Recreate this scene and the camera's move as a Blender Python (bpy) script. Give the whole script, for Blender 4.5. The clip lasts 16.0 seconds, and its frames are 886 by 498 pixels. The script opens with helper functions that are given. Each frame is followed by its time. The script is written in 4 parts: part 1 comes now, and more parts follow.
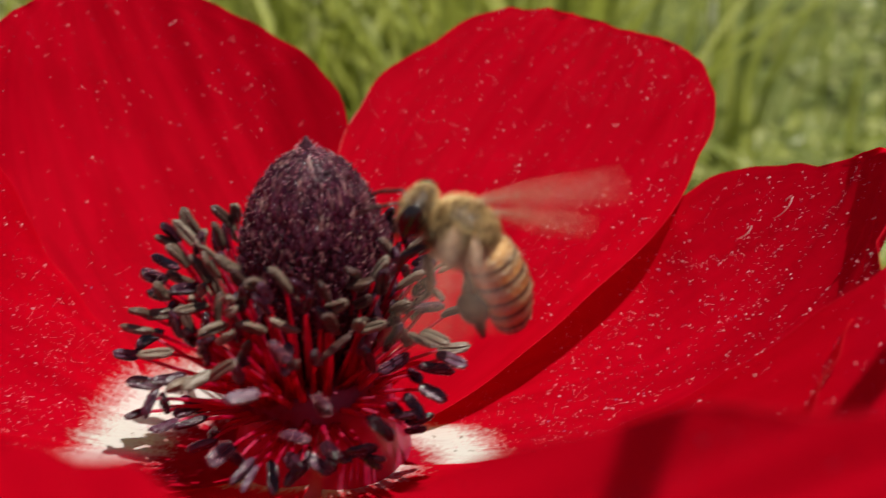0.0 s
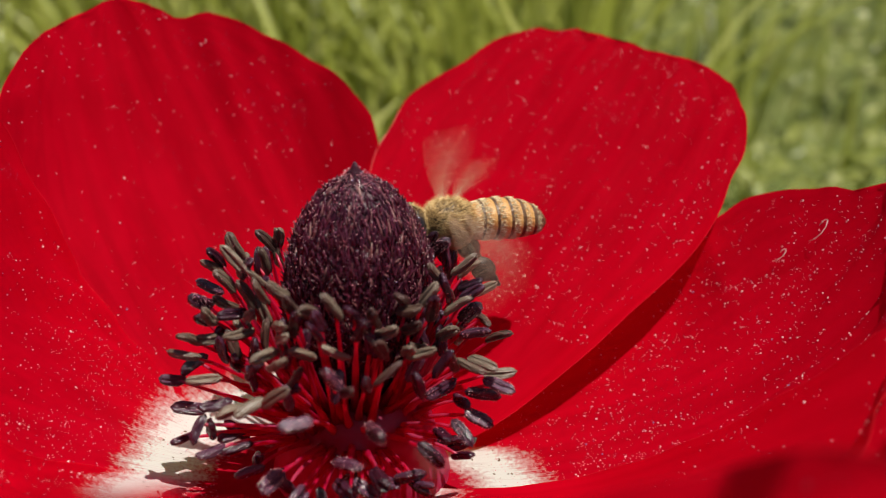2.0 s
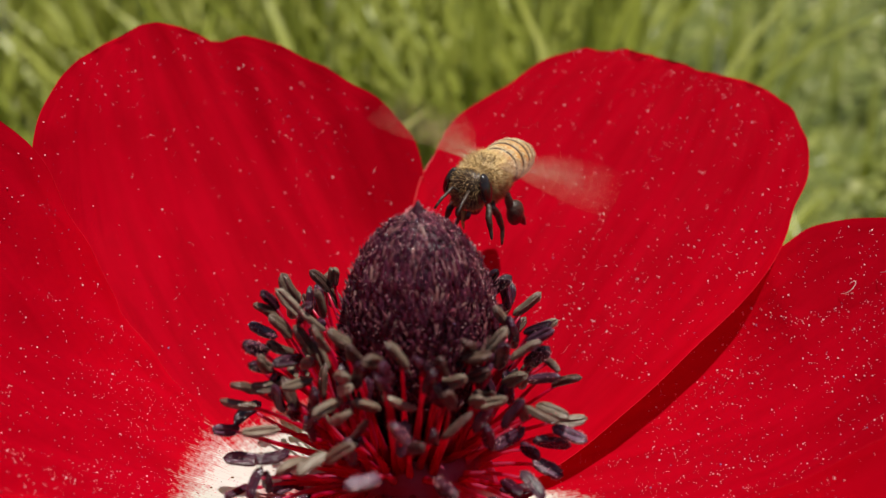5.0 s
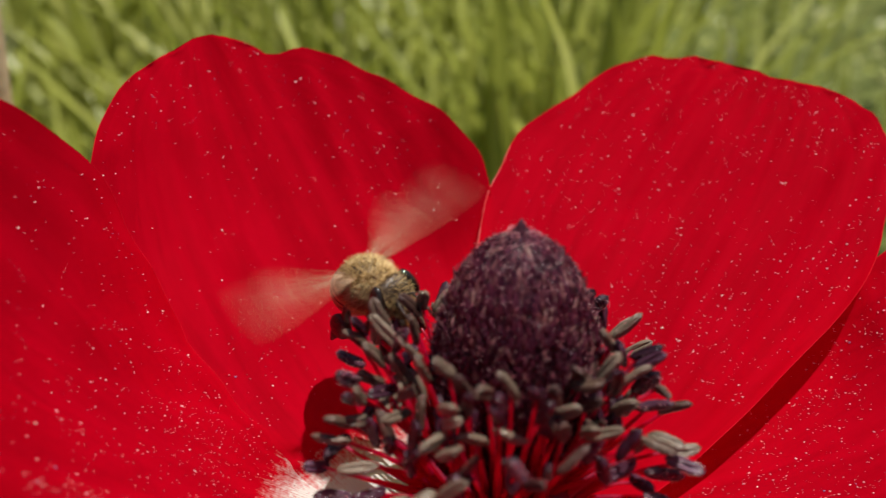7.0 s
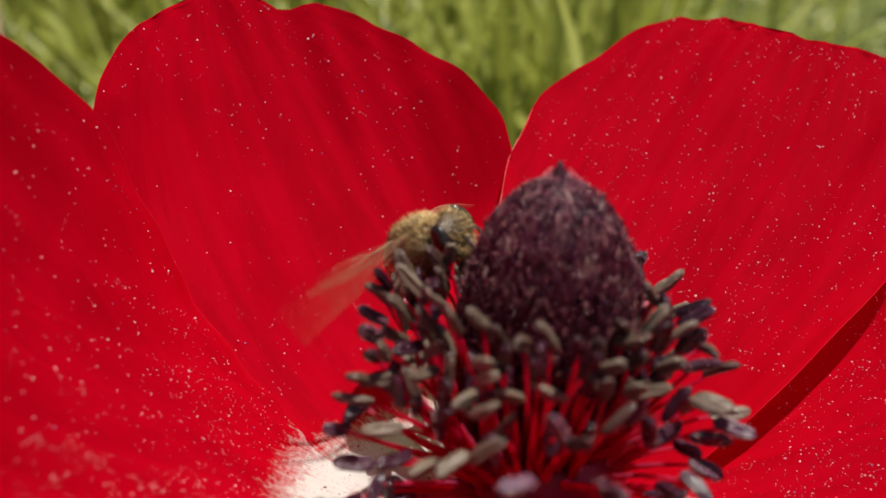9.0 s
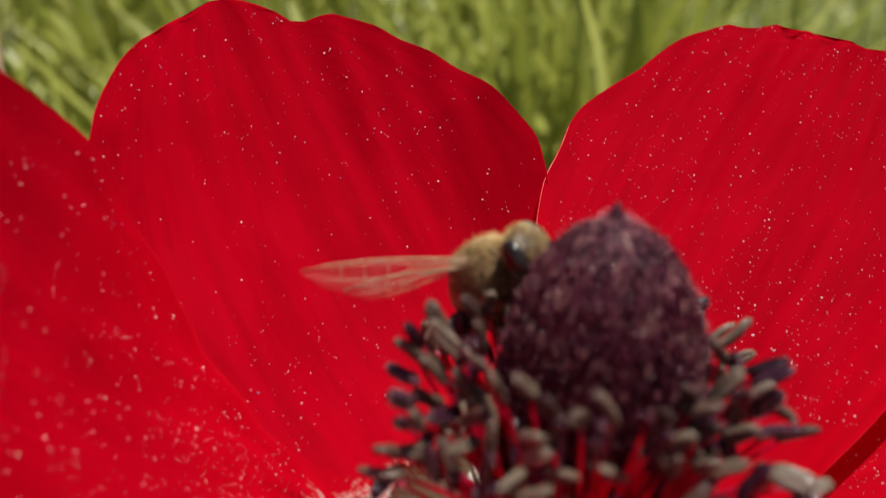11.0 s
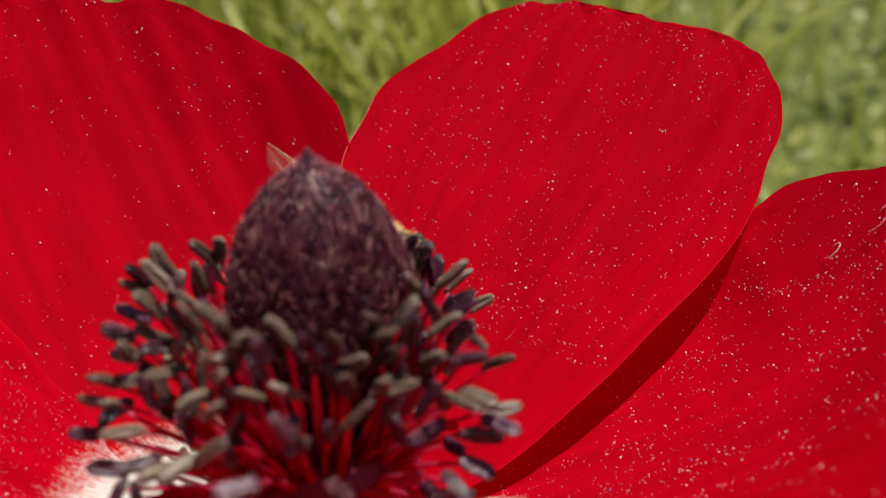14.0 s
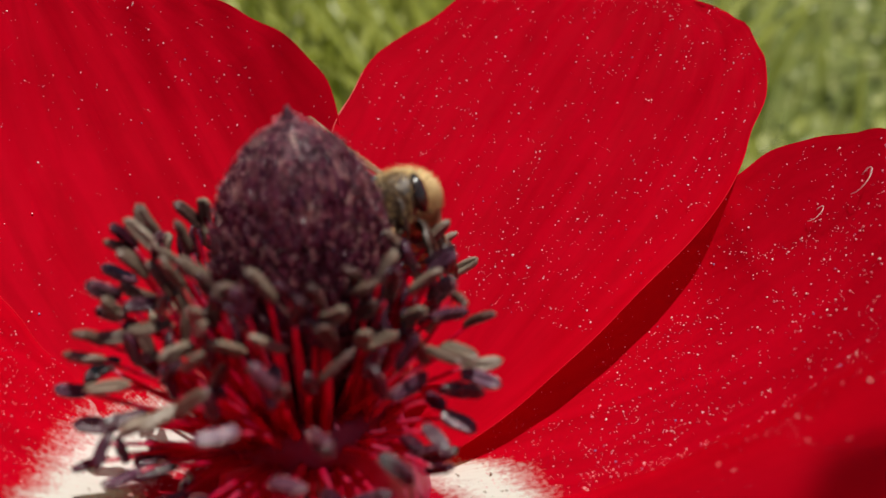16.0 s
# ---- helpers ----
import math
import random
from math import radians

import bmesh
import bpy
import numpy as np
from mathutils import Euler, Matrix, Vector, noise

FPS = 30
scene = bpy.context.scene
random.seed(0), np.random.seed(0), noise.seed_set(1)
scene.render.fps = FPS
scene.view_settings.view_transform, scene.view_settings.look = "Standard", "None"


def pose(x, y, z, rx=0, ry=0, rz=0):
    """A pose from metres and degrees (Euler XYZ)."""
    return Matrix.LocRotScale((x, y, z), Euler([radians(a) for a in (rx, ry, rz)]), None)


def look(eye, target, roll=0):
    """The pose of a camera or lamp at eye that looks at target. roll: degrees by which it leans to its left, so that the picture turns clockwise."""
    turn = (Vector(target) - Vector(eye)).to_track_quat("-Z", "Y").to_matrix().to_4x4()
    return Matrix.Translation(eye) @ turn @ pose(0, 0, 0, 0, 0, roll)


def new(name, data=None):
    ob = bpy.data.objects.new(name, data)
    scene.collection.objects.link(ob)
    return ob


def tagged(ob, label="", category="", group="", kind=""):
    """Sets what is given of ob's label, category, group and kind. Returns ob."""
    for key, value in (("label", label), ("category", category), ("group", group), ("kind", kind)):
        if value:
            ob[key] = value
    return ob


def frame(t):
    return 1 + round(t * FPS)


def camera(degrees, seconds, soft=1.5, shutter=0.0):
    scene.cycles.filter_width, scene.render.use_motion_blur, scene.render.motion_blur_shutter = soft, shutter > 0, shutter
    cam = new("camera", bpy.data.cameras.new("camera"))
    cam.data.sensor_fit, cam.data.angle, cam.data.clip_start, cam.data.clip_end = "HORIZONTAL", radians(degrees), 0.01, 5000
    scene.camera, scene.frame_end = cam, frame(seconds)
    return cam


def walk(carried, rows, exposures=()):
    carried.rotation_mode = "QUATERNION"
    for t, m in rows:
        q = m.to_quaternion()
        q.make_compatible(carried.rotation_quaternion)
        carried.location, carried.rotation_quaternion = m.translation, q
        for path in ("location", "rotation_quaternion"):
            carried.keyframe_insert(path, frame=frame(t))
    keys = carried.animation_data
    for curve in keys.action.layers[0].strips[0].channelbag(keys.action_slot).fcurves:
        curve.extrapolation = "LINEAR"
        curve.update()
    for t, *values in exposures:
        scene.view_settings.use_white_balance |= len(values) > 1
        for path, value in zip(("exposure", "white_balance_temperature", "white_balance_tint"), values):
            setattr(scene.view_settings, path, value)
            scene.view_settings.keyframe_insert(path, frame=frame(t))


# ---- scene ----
# A red anemone in a meadow, seen close, and a honeybee that visits it.
import itertools

cam = camera(50.0, 16.0, soft=1.0, shutter=0.5)
cam.data.dof.use_dof = True
cam.data.dof.focus_distance = 0.0645
cam.data.dof.aperture_fstop = 33.0
PATH = [
    (0.0, 0.00002, -0.00002, 0.15004, 58.000, 0.000, 0.000),
    (0.5, -0.00430, -0.00184, 0.14915, 58.190, -0.377, -0.090),
    (1.0, -0.00327, 0.00045, 0.15069, 58.176, -0.534, 0.051),
    (1.5, -0.00338, 0.00064, 0.15032, 58.531, -0.663, -0.245),
    (2.0, -0.00365, 0.00053, 0.15112, 58.386, -0.454, -0.556),
    (2.5, -0.00760, 0.00062, 0.15112, 58.419, -0.596, -0.879),
    (3.0, -0.01000, 0.00038, 0.14983, 58.655, -0.557, -0.926),
    (3.5, -0.00988, 0.00131, 0.15055, 58.857, -0.820, -0.295),
    (4.0, -0.00717, 0.00329, 0.15207, 58.251, -0.433, -0.435),
    (6.5, -0.01061, 0.00530, 0.15047, 59.148, 0.261, -1.030),
    (7.0, -0.01346, 0.00761, 0.15025, 59.240, 0.470, -1.437),
    (7.5, -0.01560, 0.00585, 0.14547, 60.712, -0.570, -1.052),
    (8.0, -0.01467, 0.00716, 0.14669, 59.644, -0.204, -1.103),
    (10.5, -0.01681, 0.01315, 0.14326, 60.068, 0.090, -2.053),
    (11.0, -0.01651, 0.01576, 0.14476, 59.492, 0.625, -1.219),
    (11.5, -0.01518, 0.01673, 0.14618, 59.991, 0.461, -1.808),
    (12.0, -0.00965, 0.01642, 0.14703, 59.456, 0.587, -1.415),
    (12.5, -0.00618, 0.01310, 0.14426, 59.616, 0.634, -1.502),
    (13.0, -0.00249, 0.01124, 0.14296, 59.457, 1.004, -1.403),
    (13.5, -0.00302, 0.01055, 0.14424, 59.135, 1.183, -1.828),
    (14.0, -0.00269, 0.01054, 0.14377, 59.882, 1.334, -1.848),
    (14.5, -0.00178, 0.00905, 0.14222, 59.845, 1.731, -1.536),
    (15.0, -0.00139, 0.00951, 0.14171, 59.868, 1.806, -1.672),
    (15.5, -0.00210, 0.00928, 0.14126, 60.329, 1.832, -1.673),
    (16.0, -0.00143, 0.00895, 0.14216, 59.863, 1.911, -1.678),
]

EXPOSURES = [(0.0, 0.32), (16.0, 0.32)]
walk(cam, [(t, pose(x, y, z, rx, ry, rz)) for t, x, y, z, rx, ry, rz in PATH], EXPOSURES)

# ---- light ----
SUN_FROM = Vector((0.25, 0.08, 1.0)).normalized()
world = bpy.data.worlds.new("sky")
scene.world = world
world.use_nodes = True
wn = world.node_tree.nodes
sky = wn.new("ShaderNodeTexSky")
sky.sky_type = "NISHITA"
sky.sun_disc = False
sky.sun_elevation = math.asin(SUN_FROM.z)
sky.sun_rotation = math.atan2(SUN_FROM.x, SUN_FROM.y)
wn["Background"].inputs["Strength"].default_value = 0.05
world.node_tree.links.new(sky.outputs[0], wn["Background"].inputs["Color"])
sun = new("sun", bpy.data.lights.new("sun", "SUN"))
sun.data.energy = 5.0
sun.data.angle = radians(0.5)
sun.data.color = (1.0, 0.95, 0.86)
sun.matrix_world = look(SUN_FROM * 3, (0, 0, 0))


# ---- materials ----
def material(name):
    m = bpy.data.materials.new(name)
    m.use_nodes = True
    nt = m.node_tree
    return m, nt, nt.nodes["Principled BSDF"], nt.nodes["Material Output"]


def node(nt, kind, **values):
    n = nt.nodes.new("ShaderNode" + kind)
    for key, value in values.items():
        if key in n.inputs:
            n.inputs[key].default_value = value
    return n


def ramp(nt, source, stops):
    r = nt.nodes.new("ShaderNodeValToRGB")
    nt.links.new(source, r.inputs[0])
    e = r.color_ramp.elements
    while len(e) < len(stops):
        e.new(0.5)
    for el, (p, c) in zip(e, stops):
        el.position = p
        el.color = (*c, 1) if len(c) == 3 else c
    return r.outputs[0]


def mapped(nt, scale, source="Object"):
    tc = nt.nodes.new("ShaderNodeTexCoord")
    mp = nt.nodes.new("ShaderNodeMapping")
    mp.inputs["Scale"].default_value = scale
    nt.links.new(tc.outputs[source], mp.inputs["Vector"])
    return mp.outputs[0]


def noise_of(nt, vector, scale, detail=4, rough=0.55):
    n = node(nt, "TexNoise", Scale=scale, Detail=detail, Roughness=rough)
    nt.links.new(vector, n.inputs["Vector"])
    return n.outputs["Fac"]


def bump(nt, bsdf, height, strength, distance):
    b = node(nt, "Bump", Strength=strength, Distance=distance)
    nt.links.new(height, b.inputs["Height"])
    nt.links.new(b.outputs[0], bsdf.inputs["Normal"])
    return b.outputs[0]


def mix(nt, fac, a, b, blend="MIX"):
    m = nt.nodes.new("ShaderNodeMix")
    m.data_type, m.blend_type = "RGBA", blend
    for sock, v in ((m.inputs[0], fac), (m.inputs[6], a), (m.inputs[7], b)):
        if isinstance(v, (int, float)):
            sock.default_value = v
        elif isinstance(v, tuple):
            sock.default_value = (*v, 1)
        else:
            nt.links.new(v, sock)
    return m.outputs[2]


def math_of(nt, op, a, b=0.0):
    m = nt.nodes.new("ShaderNodeMath")
    m.operation = op
    for sock, v in ((m.inputs[0], a), (m.inputs[1], b)):
        if isinstance(v, (int, float)):
            sock.default_value = v
        else:
            nt.links.new(v, sock)
    return m.outputs[0]


def petal_material():
    """Velvety red with fine lengthwise veins, painted crease shade and a white, streaked patch at the foot."""
    m, nt, b, out = material("petal_red")
    uv = nt.nodes.new("ShaderNodeUVMap")
    uv.uv_map = "petal"
    sep = nt.nodes.new("ShaderNodeSeparateXYZ")
    nt.links.new(uv.outputs[0], sep.inputs[0])
    along = sep.outputs["Y"]

    def streaks(sx, sy, scale, detail=3):
        mp = nt.nodes.new("ShaderNodeMapping")
        mp.inputs["Scale"].default_value = (sx, sy, 1)
        nt.links.new(uv.outputs[0], mp.inputs["Vector"])
        return noise_of(nt, mp.outputs[0], scale, detail)

    veins = streaks(5, 0.8, 5.0)
    fine = streaks(60, 3.0, 4.0)
    blot = noise_of(nt, mapped(nt, (1, 1, 1)), 130, 5)
    cells = noise_of(nt, mapped(nt, (1, 1, 1)), 5200, 2)
    red = ramp(nt, veins, [(0.25, (0.39, 0.0001, 0.009)), (0.5, (0.51, 0.0002, 0.013)), (0.8, (0.60, 0.0003, 0.017))])
    red = mix(nt, 0.35, red, ramp(nt, blot, [(0.3, (0.39, 0.0001, 0.008)), (0.7, (0.64, 0.0003, 0.018))]))
    red = mix(nt, math_of(nt, "MULTIPLY", ramp(nt, fine, [(0.45, (0, 0, 0)), (0.75, (1, 1, 1))]), 0.07), red, (0.72, 0.01, 0.04))
    # thin dark lines: the shade of lengthwise folds, put into the red
    crease_shade = ramp(nt, streaks(3.4, 0.45, 4.0, 3), [(0.44, (0, 0, 0)), (0.485, (1, 1, 1)), (0.50, (1, 1, 1)), (0.545, (0, 0, 0))])
    red = mix(nt, math_of(nt, "MULTIPLY", crease_shade, 0.20), red, (0.27, 0.0001, 0.006))
    edge = math_of(nt, "ADD", along, math_of(nt, "MULTIPLY", math_of(nt, "SUBTRACT", fine, 0.5), 0.05))
    edge = math_of(nt, "ADD", edge, math_of(nt, "MULTIPLY", math_of(nt, "SUBTRACT", veins, 0.5), 0.06))
    dusty = noise_of(nt, mapped(nt, (1, 1, 1)), 3200, 2)
    edge = math_of(nt, "ADD", edge, math_of(nt, "MULTIPLY", math_of(nt, "SUBTRACT", dusty, 0.5), 0.07))
    pale = ramp(nt, edge, [(0.0, (1, 1, 1)), (0.266, (1, 1, 1)), (0.286, (0.5, 0.5, 0.5)), (0.318, (0, 0, 0))])
    white = mix(nt, ramp(nt, fine, [(0.5, (0, 0, 0)), (0.8, (1, 1, 1))]), (0.84, 0.81, 0.78), (0.66, 0.54, 0.52))
    specks = noise_of(nt, mapped(nt, (1, 1, 1)), 2600, 1)
    white = mix(nt, ramp(nt, specks, [(0.0, (0, 0, 0)), (0.70, (0, 0, 0)), (0.74, (1, 1, 1))]), white, (0.16, 0.07, 0.03))
    heart = ramp(nt, edge, [(0.0, (1, 1, 1)), (0.155, (1, 1, 1)), (0.215, (0, 0, 0))])
    white = mix(nt, heart, white, (0.46, 0.003, 0.020))
    col = mix(nt, pale, red, white)
    nt.links.new(col, b.inputs["Base Color"])
    b.inputs["Roughness"].default_value = 0.62
    b.inputs["Specular IOR Level"].default_value = 0.012
    h = math_of(nt, "ADD", math_of(nt, "MULTIPLY", veins, 1.0), math_of(nt, "MULTIPLY", fine, 0.25))
    h = math_of(nt, "ADD", h, math_of(nt, "MULTIPLY", cells, 0.05))
    bump(nt, b, h, 0.12, 0.0005)
    tr = nt.nodes.new("ShaderNodeBsdfTranslucent")
    nt.links.new(mix(nt, pale, (0.84, 0.001, 0.020), white), tr.inputs["Color"])
    ms = nt.nodes.new("ShaderNodeMixShader")
    ms.inputs[0].default_value = 0.52
    nt.links.new(b.outputs[0], ms.inputs[1])
    nt.links.new(tr.outputs[0], ms.inputs[2])
    nt.links.new(ms.outputs[0], out.inputs["Surface"])
    return m


def plain(name, stops, scale, rough=0.5, spec=0.4, bump_scale=0, bump_height=0.0002, bump_strength=0.6, per="noise", stretch=(1, 1, 1), share=0.75):
    m, nt, b, out = material(name)
    n = noise_of(nt, mapped(nt, stretch), scale, 4)
    if per == "object":
        info = nt.nodes.new("ShaderNodeObjectInfo")
        n = math_of(nt, "ADD", math_of(nt, "MULTIPLY", n, 0.6), math_of(nt, "MULTIPLY", info.outputs["Random"], 0.45))
    elif per == "island":
        geo = nt.nodes.new("ShaderNodeNewGeometry")
        n = math_of(nt, "ADD", math_of(nt, "MULTIPLY", n, 1 - share), math_of(nt, "MULTIPLY", geo.outputs["Random Per Island"], share))
    nt.links.new(ramp(nt, n, stops), b.inputs["Base Color"])
    b.inputs["Roughness"].default_value = rough
    b.inputs["Specular IOR Level"].default_value = spec
    if bump_scale:
        bump(nt, b, noise_of(nt, mapped(nt, stretch), bump_scale, 3), bump_strength, bump_height)
    return m


def see_through(m, colour, share):
    """Lets daylight shine through a thin plant part."""
    nt = m.node_tree
    tr = nt.nodes.new("ShaderNodeBsdfTranslucent")
    tr.inputs["Color"].default_value = (*colour, 1)
    ms = nt.nodes.new("ShaderNodeMixShader")
    ms.inputs[0].default_value = share
    nt.links.new(nt.nodes["Principled BSDF"].outputs[0], ms.inputs[1])
    nt.links.new(tr.outputs[0], ms.inputs[2])
    nt.links.new(ms.outputs[0], nt.nodes["Material Output"].inputs["Surface"])


PETAL = petal_material()
CONE = plain("cone_skin", [(0.3, (0.020, 0.002, 0.008)), (0.7, (0.060, 0.005, 0.018))], 900, 0.5, 0.4, 3000)
# the two palest stops paint glints: a few styles light, most dark
STYLE = plain("style_purple", [(0.0, (0.020, 0.003, 0.008)), (0.5, (0.052, 0.007, 0.019)), (0.80, (0.105, 0.020, 0.040)), (0.93, (0.24, 0.100, 0.10)), (1.0, (0.66, 0.54, 0.44))], 800, 0.20, 0.6, per="island", share=0.9)
FILAMENT = plain("filament_crimson", [(0.15, (0.26, 0.003, 0.032)), (0.6, (0.42, 0.005, 0.056)), (0.95, (0.70, 0.16, 0.34))], 700, 0.28, 0.6, per="object")
see_through(FILAMENT, (0.90, 0.014, 0.12), 0.58)
ANTHER = plain("anther_ripe", [(0.2, (0.042, 0.016, 0.017)), (0.40, (0.085, 0.048, 0.036)), (0.58, (0.150, 0.112, 0.080)), (0.88, (0.29, 0.235, 0.175))], 1800, 0.32, 0.6, 5200, 0.0004, 1.0, per="object", stretch=(1, 1, 0.12))
ANTHER_YOUNG = plain("anther_young", [(0.2, (0.018, 0.004, 0.009)), (0.48, (0.044, 0.010, 0.024)), (0.75, (0.090, 0.034, 0.064)), (0.95, (0.24, 0.17, 0.23))], 1800, 0.26, 0.85, 5200, 0.0004, 1.0, per="object", stretch=(1, 1, 0.12))
POLLEN = plain("pollen_grains", [(0.0, (0.13, 0.08, 0.26)), (0.13, (0.22, 0.12, 0.30)), (0.19, (0.74, 0.17, 0.23)), (0.6, (0.84, 0.37, 0.42)), (0.9, (0.91, 0.66, 0.64)), (1.0, (0.85, 0.62, 0.30))], 500, 0.6, 0.3, per="island")
RIM_RED = plain("petal_rim_red", [(0.3, (0.50, 0.001, 0.010)), (0.7, (0.62, 0.004, 0.016))], 900, 0.6, 0.1)
RIM = plain("petal_rim", [(0.3, (0.58, 0.02, 0.03)), (0.7, (0.70, 0.13, 0.13))], 900, 0.6, 0.2)
STEM = plain("stem_green", [(0.3, (0.05, 0.09, 0.02)), (0.7, (0.10, 0.10, 0.04))], 200, 0.5, 0.4, 2000)
STRAW = plain("dry_straw", [(0.3, (0.55, 0.38, 0.22)), (0.7, (0.75, 0.58, 0.38))], 120, 0.7, 0.3, 900)
PALE = plain("bleached_straw", [(0.3, (0.72, 0.66, 0.48)), (0.7, (0.86, 0.83, 0.70))], 120, 0.6, 0.3, 900)
FIBRE = plain("pale_fibre", [(0.3, (0.6, 0.4, 0.4)), (0.7, (0.75, 0.6, 0.55))], 900, 0.5, 0.4)
FUR = plain("bee_fur", [(0.22, (0.06, 0.032, 0.013)), (0.38, (0.26, 0.150, 0.056)), (0.52, (0.54, 0.35, 0.135)), (0.68, (0.74, 0.56, 0.29)), (0.88, (0.90, 0.79, 0.56))], 520, 0.6, 0.25, per="island", share=0.4)
CHITIN = plain("bee_chitin", [(0.3, (0.025, 0.014, 0.007)), (0.7, (0.07, 0.040, 0.018))], 1500, 0.32, 0.5, 4000)
LEG = plain("bee_leg", [(0.3, (0.016, 0.010, 0.008)), (0.7, (0.055, 0.030, 0.018))], 1500, 0.4, 0.5, 4000)
EYE = plain("bee_eye", [(0.3, (0.010, 0.006, 0.005)), (0.7, (0.022, 0.014, 0.010))], 3000, 0.18, 0.6)
AMBER = plain("bee_band_amber", [(0.2, (0.34, 0.15, 0.040)), (0.55, (0.52, 0.28, 0.090)), (0.85, (0.66, 0.44, 0.19))], 900, 0.42, 0.4, 3500)
DARKBAND = plain("bee_band_dark", [(0.3, (0.045, 0.022, 0.010)), (0.7, (0.13, 0.066, 0.028))], 900, 0.35, 0.5, 3500)
PALEHAIR = plain("bee_band_hair", [(0.1, (0.46, 0.32, 0.14)), (0.9, (0.84, 0.72, 0.50))], 900, 0.6, 0.3, per="island")
SOIL = plain("meadow_soil", [(0.25, (0.04, 0.05, 0.014)), (0.5, (0.09, 0.11, 0.026)), (0.8, (0.17, 0.17, 0.06))], 60, 0.9, 0.2, 300, 0.004)


def grass_material(name, stops):
    m, nt, b, out = material(name)
    geo = nt.nodes.new("ShaderNodeNewGeometry")
    n = noise_of(nt, mapped(nt, (1, 1, 1)), 9, 3)
    v = math_of(nt, "ADD", math_of(nt, "MULTIPLY", n, 0.5), math_of(nt, "MULTIPLY", geo.outputs["Random Per Island"], 0.5))
    col = ramp(nt, v, stops)
    nt.links.new(col, b.inputs["Base Color"])
    b.inputs["Roughness"].default_value = 0.38
    tr = nt.nodes.new("ShaderNodeBsdfTranslucent")
    nt.links.new(col, tr.inputs["Color"])
    ms = nt.nodes.new("ShaderNodeMixShader")
    ms.inputs[0].default_value = 0.4
    nt.links.new(b.outputs[0], ms.inputs[1])
    nt.links.new(tr.outputs[0], ms.inputs[2])
    nt.links.new(ms.outputs[0], out.inputs["Surface"])
    return m


def wing_material():
    """Thin clear membrane that glints, with a little body of its own."""
    m, nt, b, out = material("wing_membrane")
    clear = nt.nodes.new("ShaderNodeBsdfTransparent")
    clear.inputs["Color"].default_value = (0.93, 0.88, 0.84, 1)
    n = noise_of(nt, mapped(nt, (1, 1, 1)), 700, 3)
    nt.links.new(ramp(nt, n, [(0.3, (0.55, 0.42, 0.34)), (0.7, (0.75, 0.65, 0.58))]), b.inputs["Base Color"])
    b.inputs["Roughness"].default_value = 0.3
    b.inputs["Specular IOR Level"].default_value = 0.6
    bump(nt, b, n, 0.5, 0.0002)
    ms = nt.nodes.new("ShaderNodeMixShader")
    nt.links.new(ramp(nt, n, [(0.3, (0.018, 0.018, 0.018)), (0.7, (0.070, 0.070, 0.070))]), ms.inputs[0])
    nt.links.new(clear.outputs[0], ms.inputs[1])
    nt.links.new(b.outputs[0], ms.inputs[2])
    nt.links.new(ms.outputs[0], out.inputs["Surface"])
    return m


GRASS = grass_material("grass_blade", [(0.1, (0.20, 0.23, 0.030)), (0.42, (0.31, 0.34, 0.055)), (0.68, (0.43, 0.45, 0.095)), (0.88, (0.60, 0.59, 0.24)), (1.0, (0.80, 0.77, 0.51))])
HERB = grass_material("herb_leaf", [(0.15, (0.10, 0.13, 0.025)), (0.45, (0.24, 0.27, 0.05)), (0.7, (0.40, 0.42, 0.12)), (0.92, (0.72, 0.71, 0.40))])
WING = wing_material()
VEIN = plain("wing_vein", [(0.3, (0.30, 0.17, 0.09)), (0.7, (0.48, 0.32, 0.20))], 900, 0.4, 0.4)


# ---- building helpers ----
def mesh_from(name, verts, faces, mat, smooth=True):
    me = bpy.data.meshes.new(name)
    me.from_pydata([tuple(v) for v in verts], [], faces)
    me.materials.append(mat)
    if smooth:
        me.polygons.foreach_set("use_smooth", [True] * len(me.polygons))
    me.update()
    return me


def part(name, me, parent=None, label="", kind=""):
    ob = new(name, me)
    if parent is not None:
        ob.parent = parent
    return tagged(ob, label=label, kind=kind)


def tube(points, radii, sides=8):
    """Verts and faces of a closed round tube along points."""
    pts = [Vector(p) for p in points]
    verts, faces = [], []
    ref = Vector((0.31, 0.17, 0.93))
    for i, p in enumerate(pts):
        d = (pts[min(i + 1, len(pts) - 1)] - pts[max(i - 1, 0)]).normalized()
        a = d.cross(ref)
        a = a.normalized() if a.length > 1e-6 else Vector((1, 0, 0))
        b = d.cross(a)
        for k in range(sides):
            w = 2 * math.pi * k / sides
            verts.append(p + (a * math.cos(w) + b * math.sin(w)) * radii[i])
    n = len(pts)
    for i in range(n - 1):
        for k in range(sides):
            j = (k + 1) % sides
            faces.append((i * sides + k, i * sides + j, (i + 1) * sides + j, (i + 1) * sides + k))
    faces.append(tuple(range(sides - 1, -1, -1)))
    faces.append(tuple((n - 1) * sides + k for k in range(sides)))
    return verts, faces


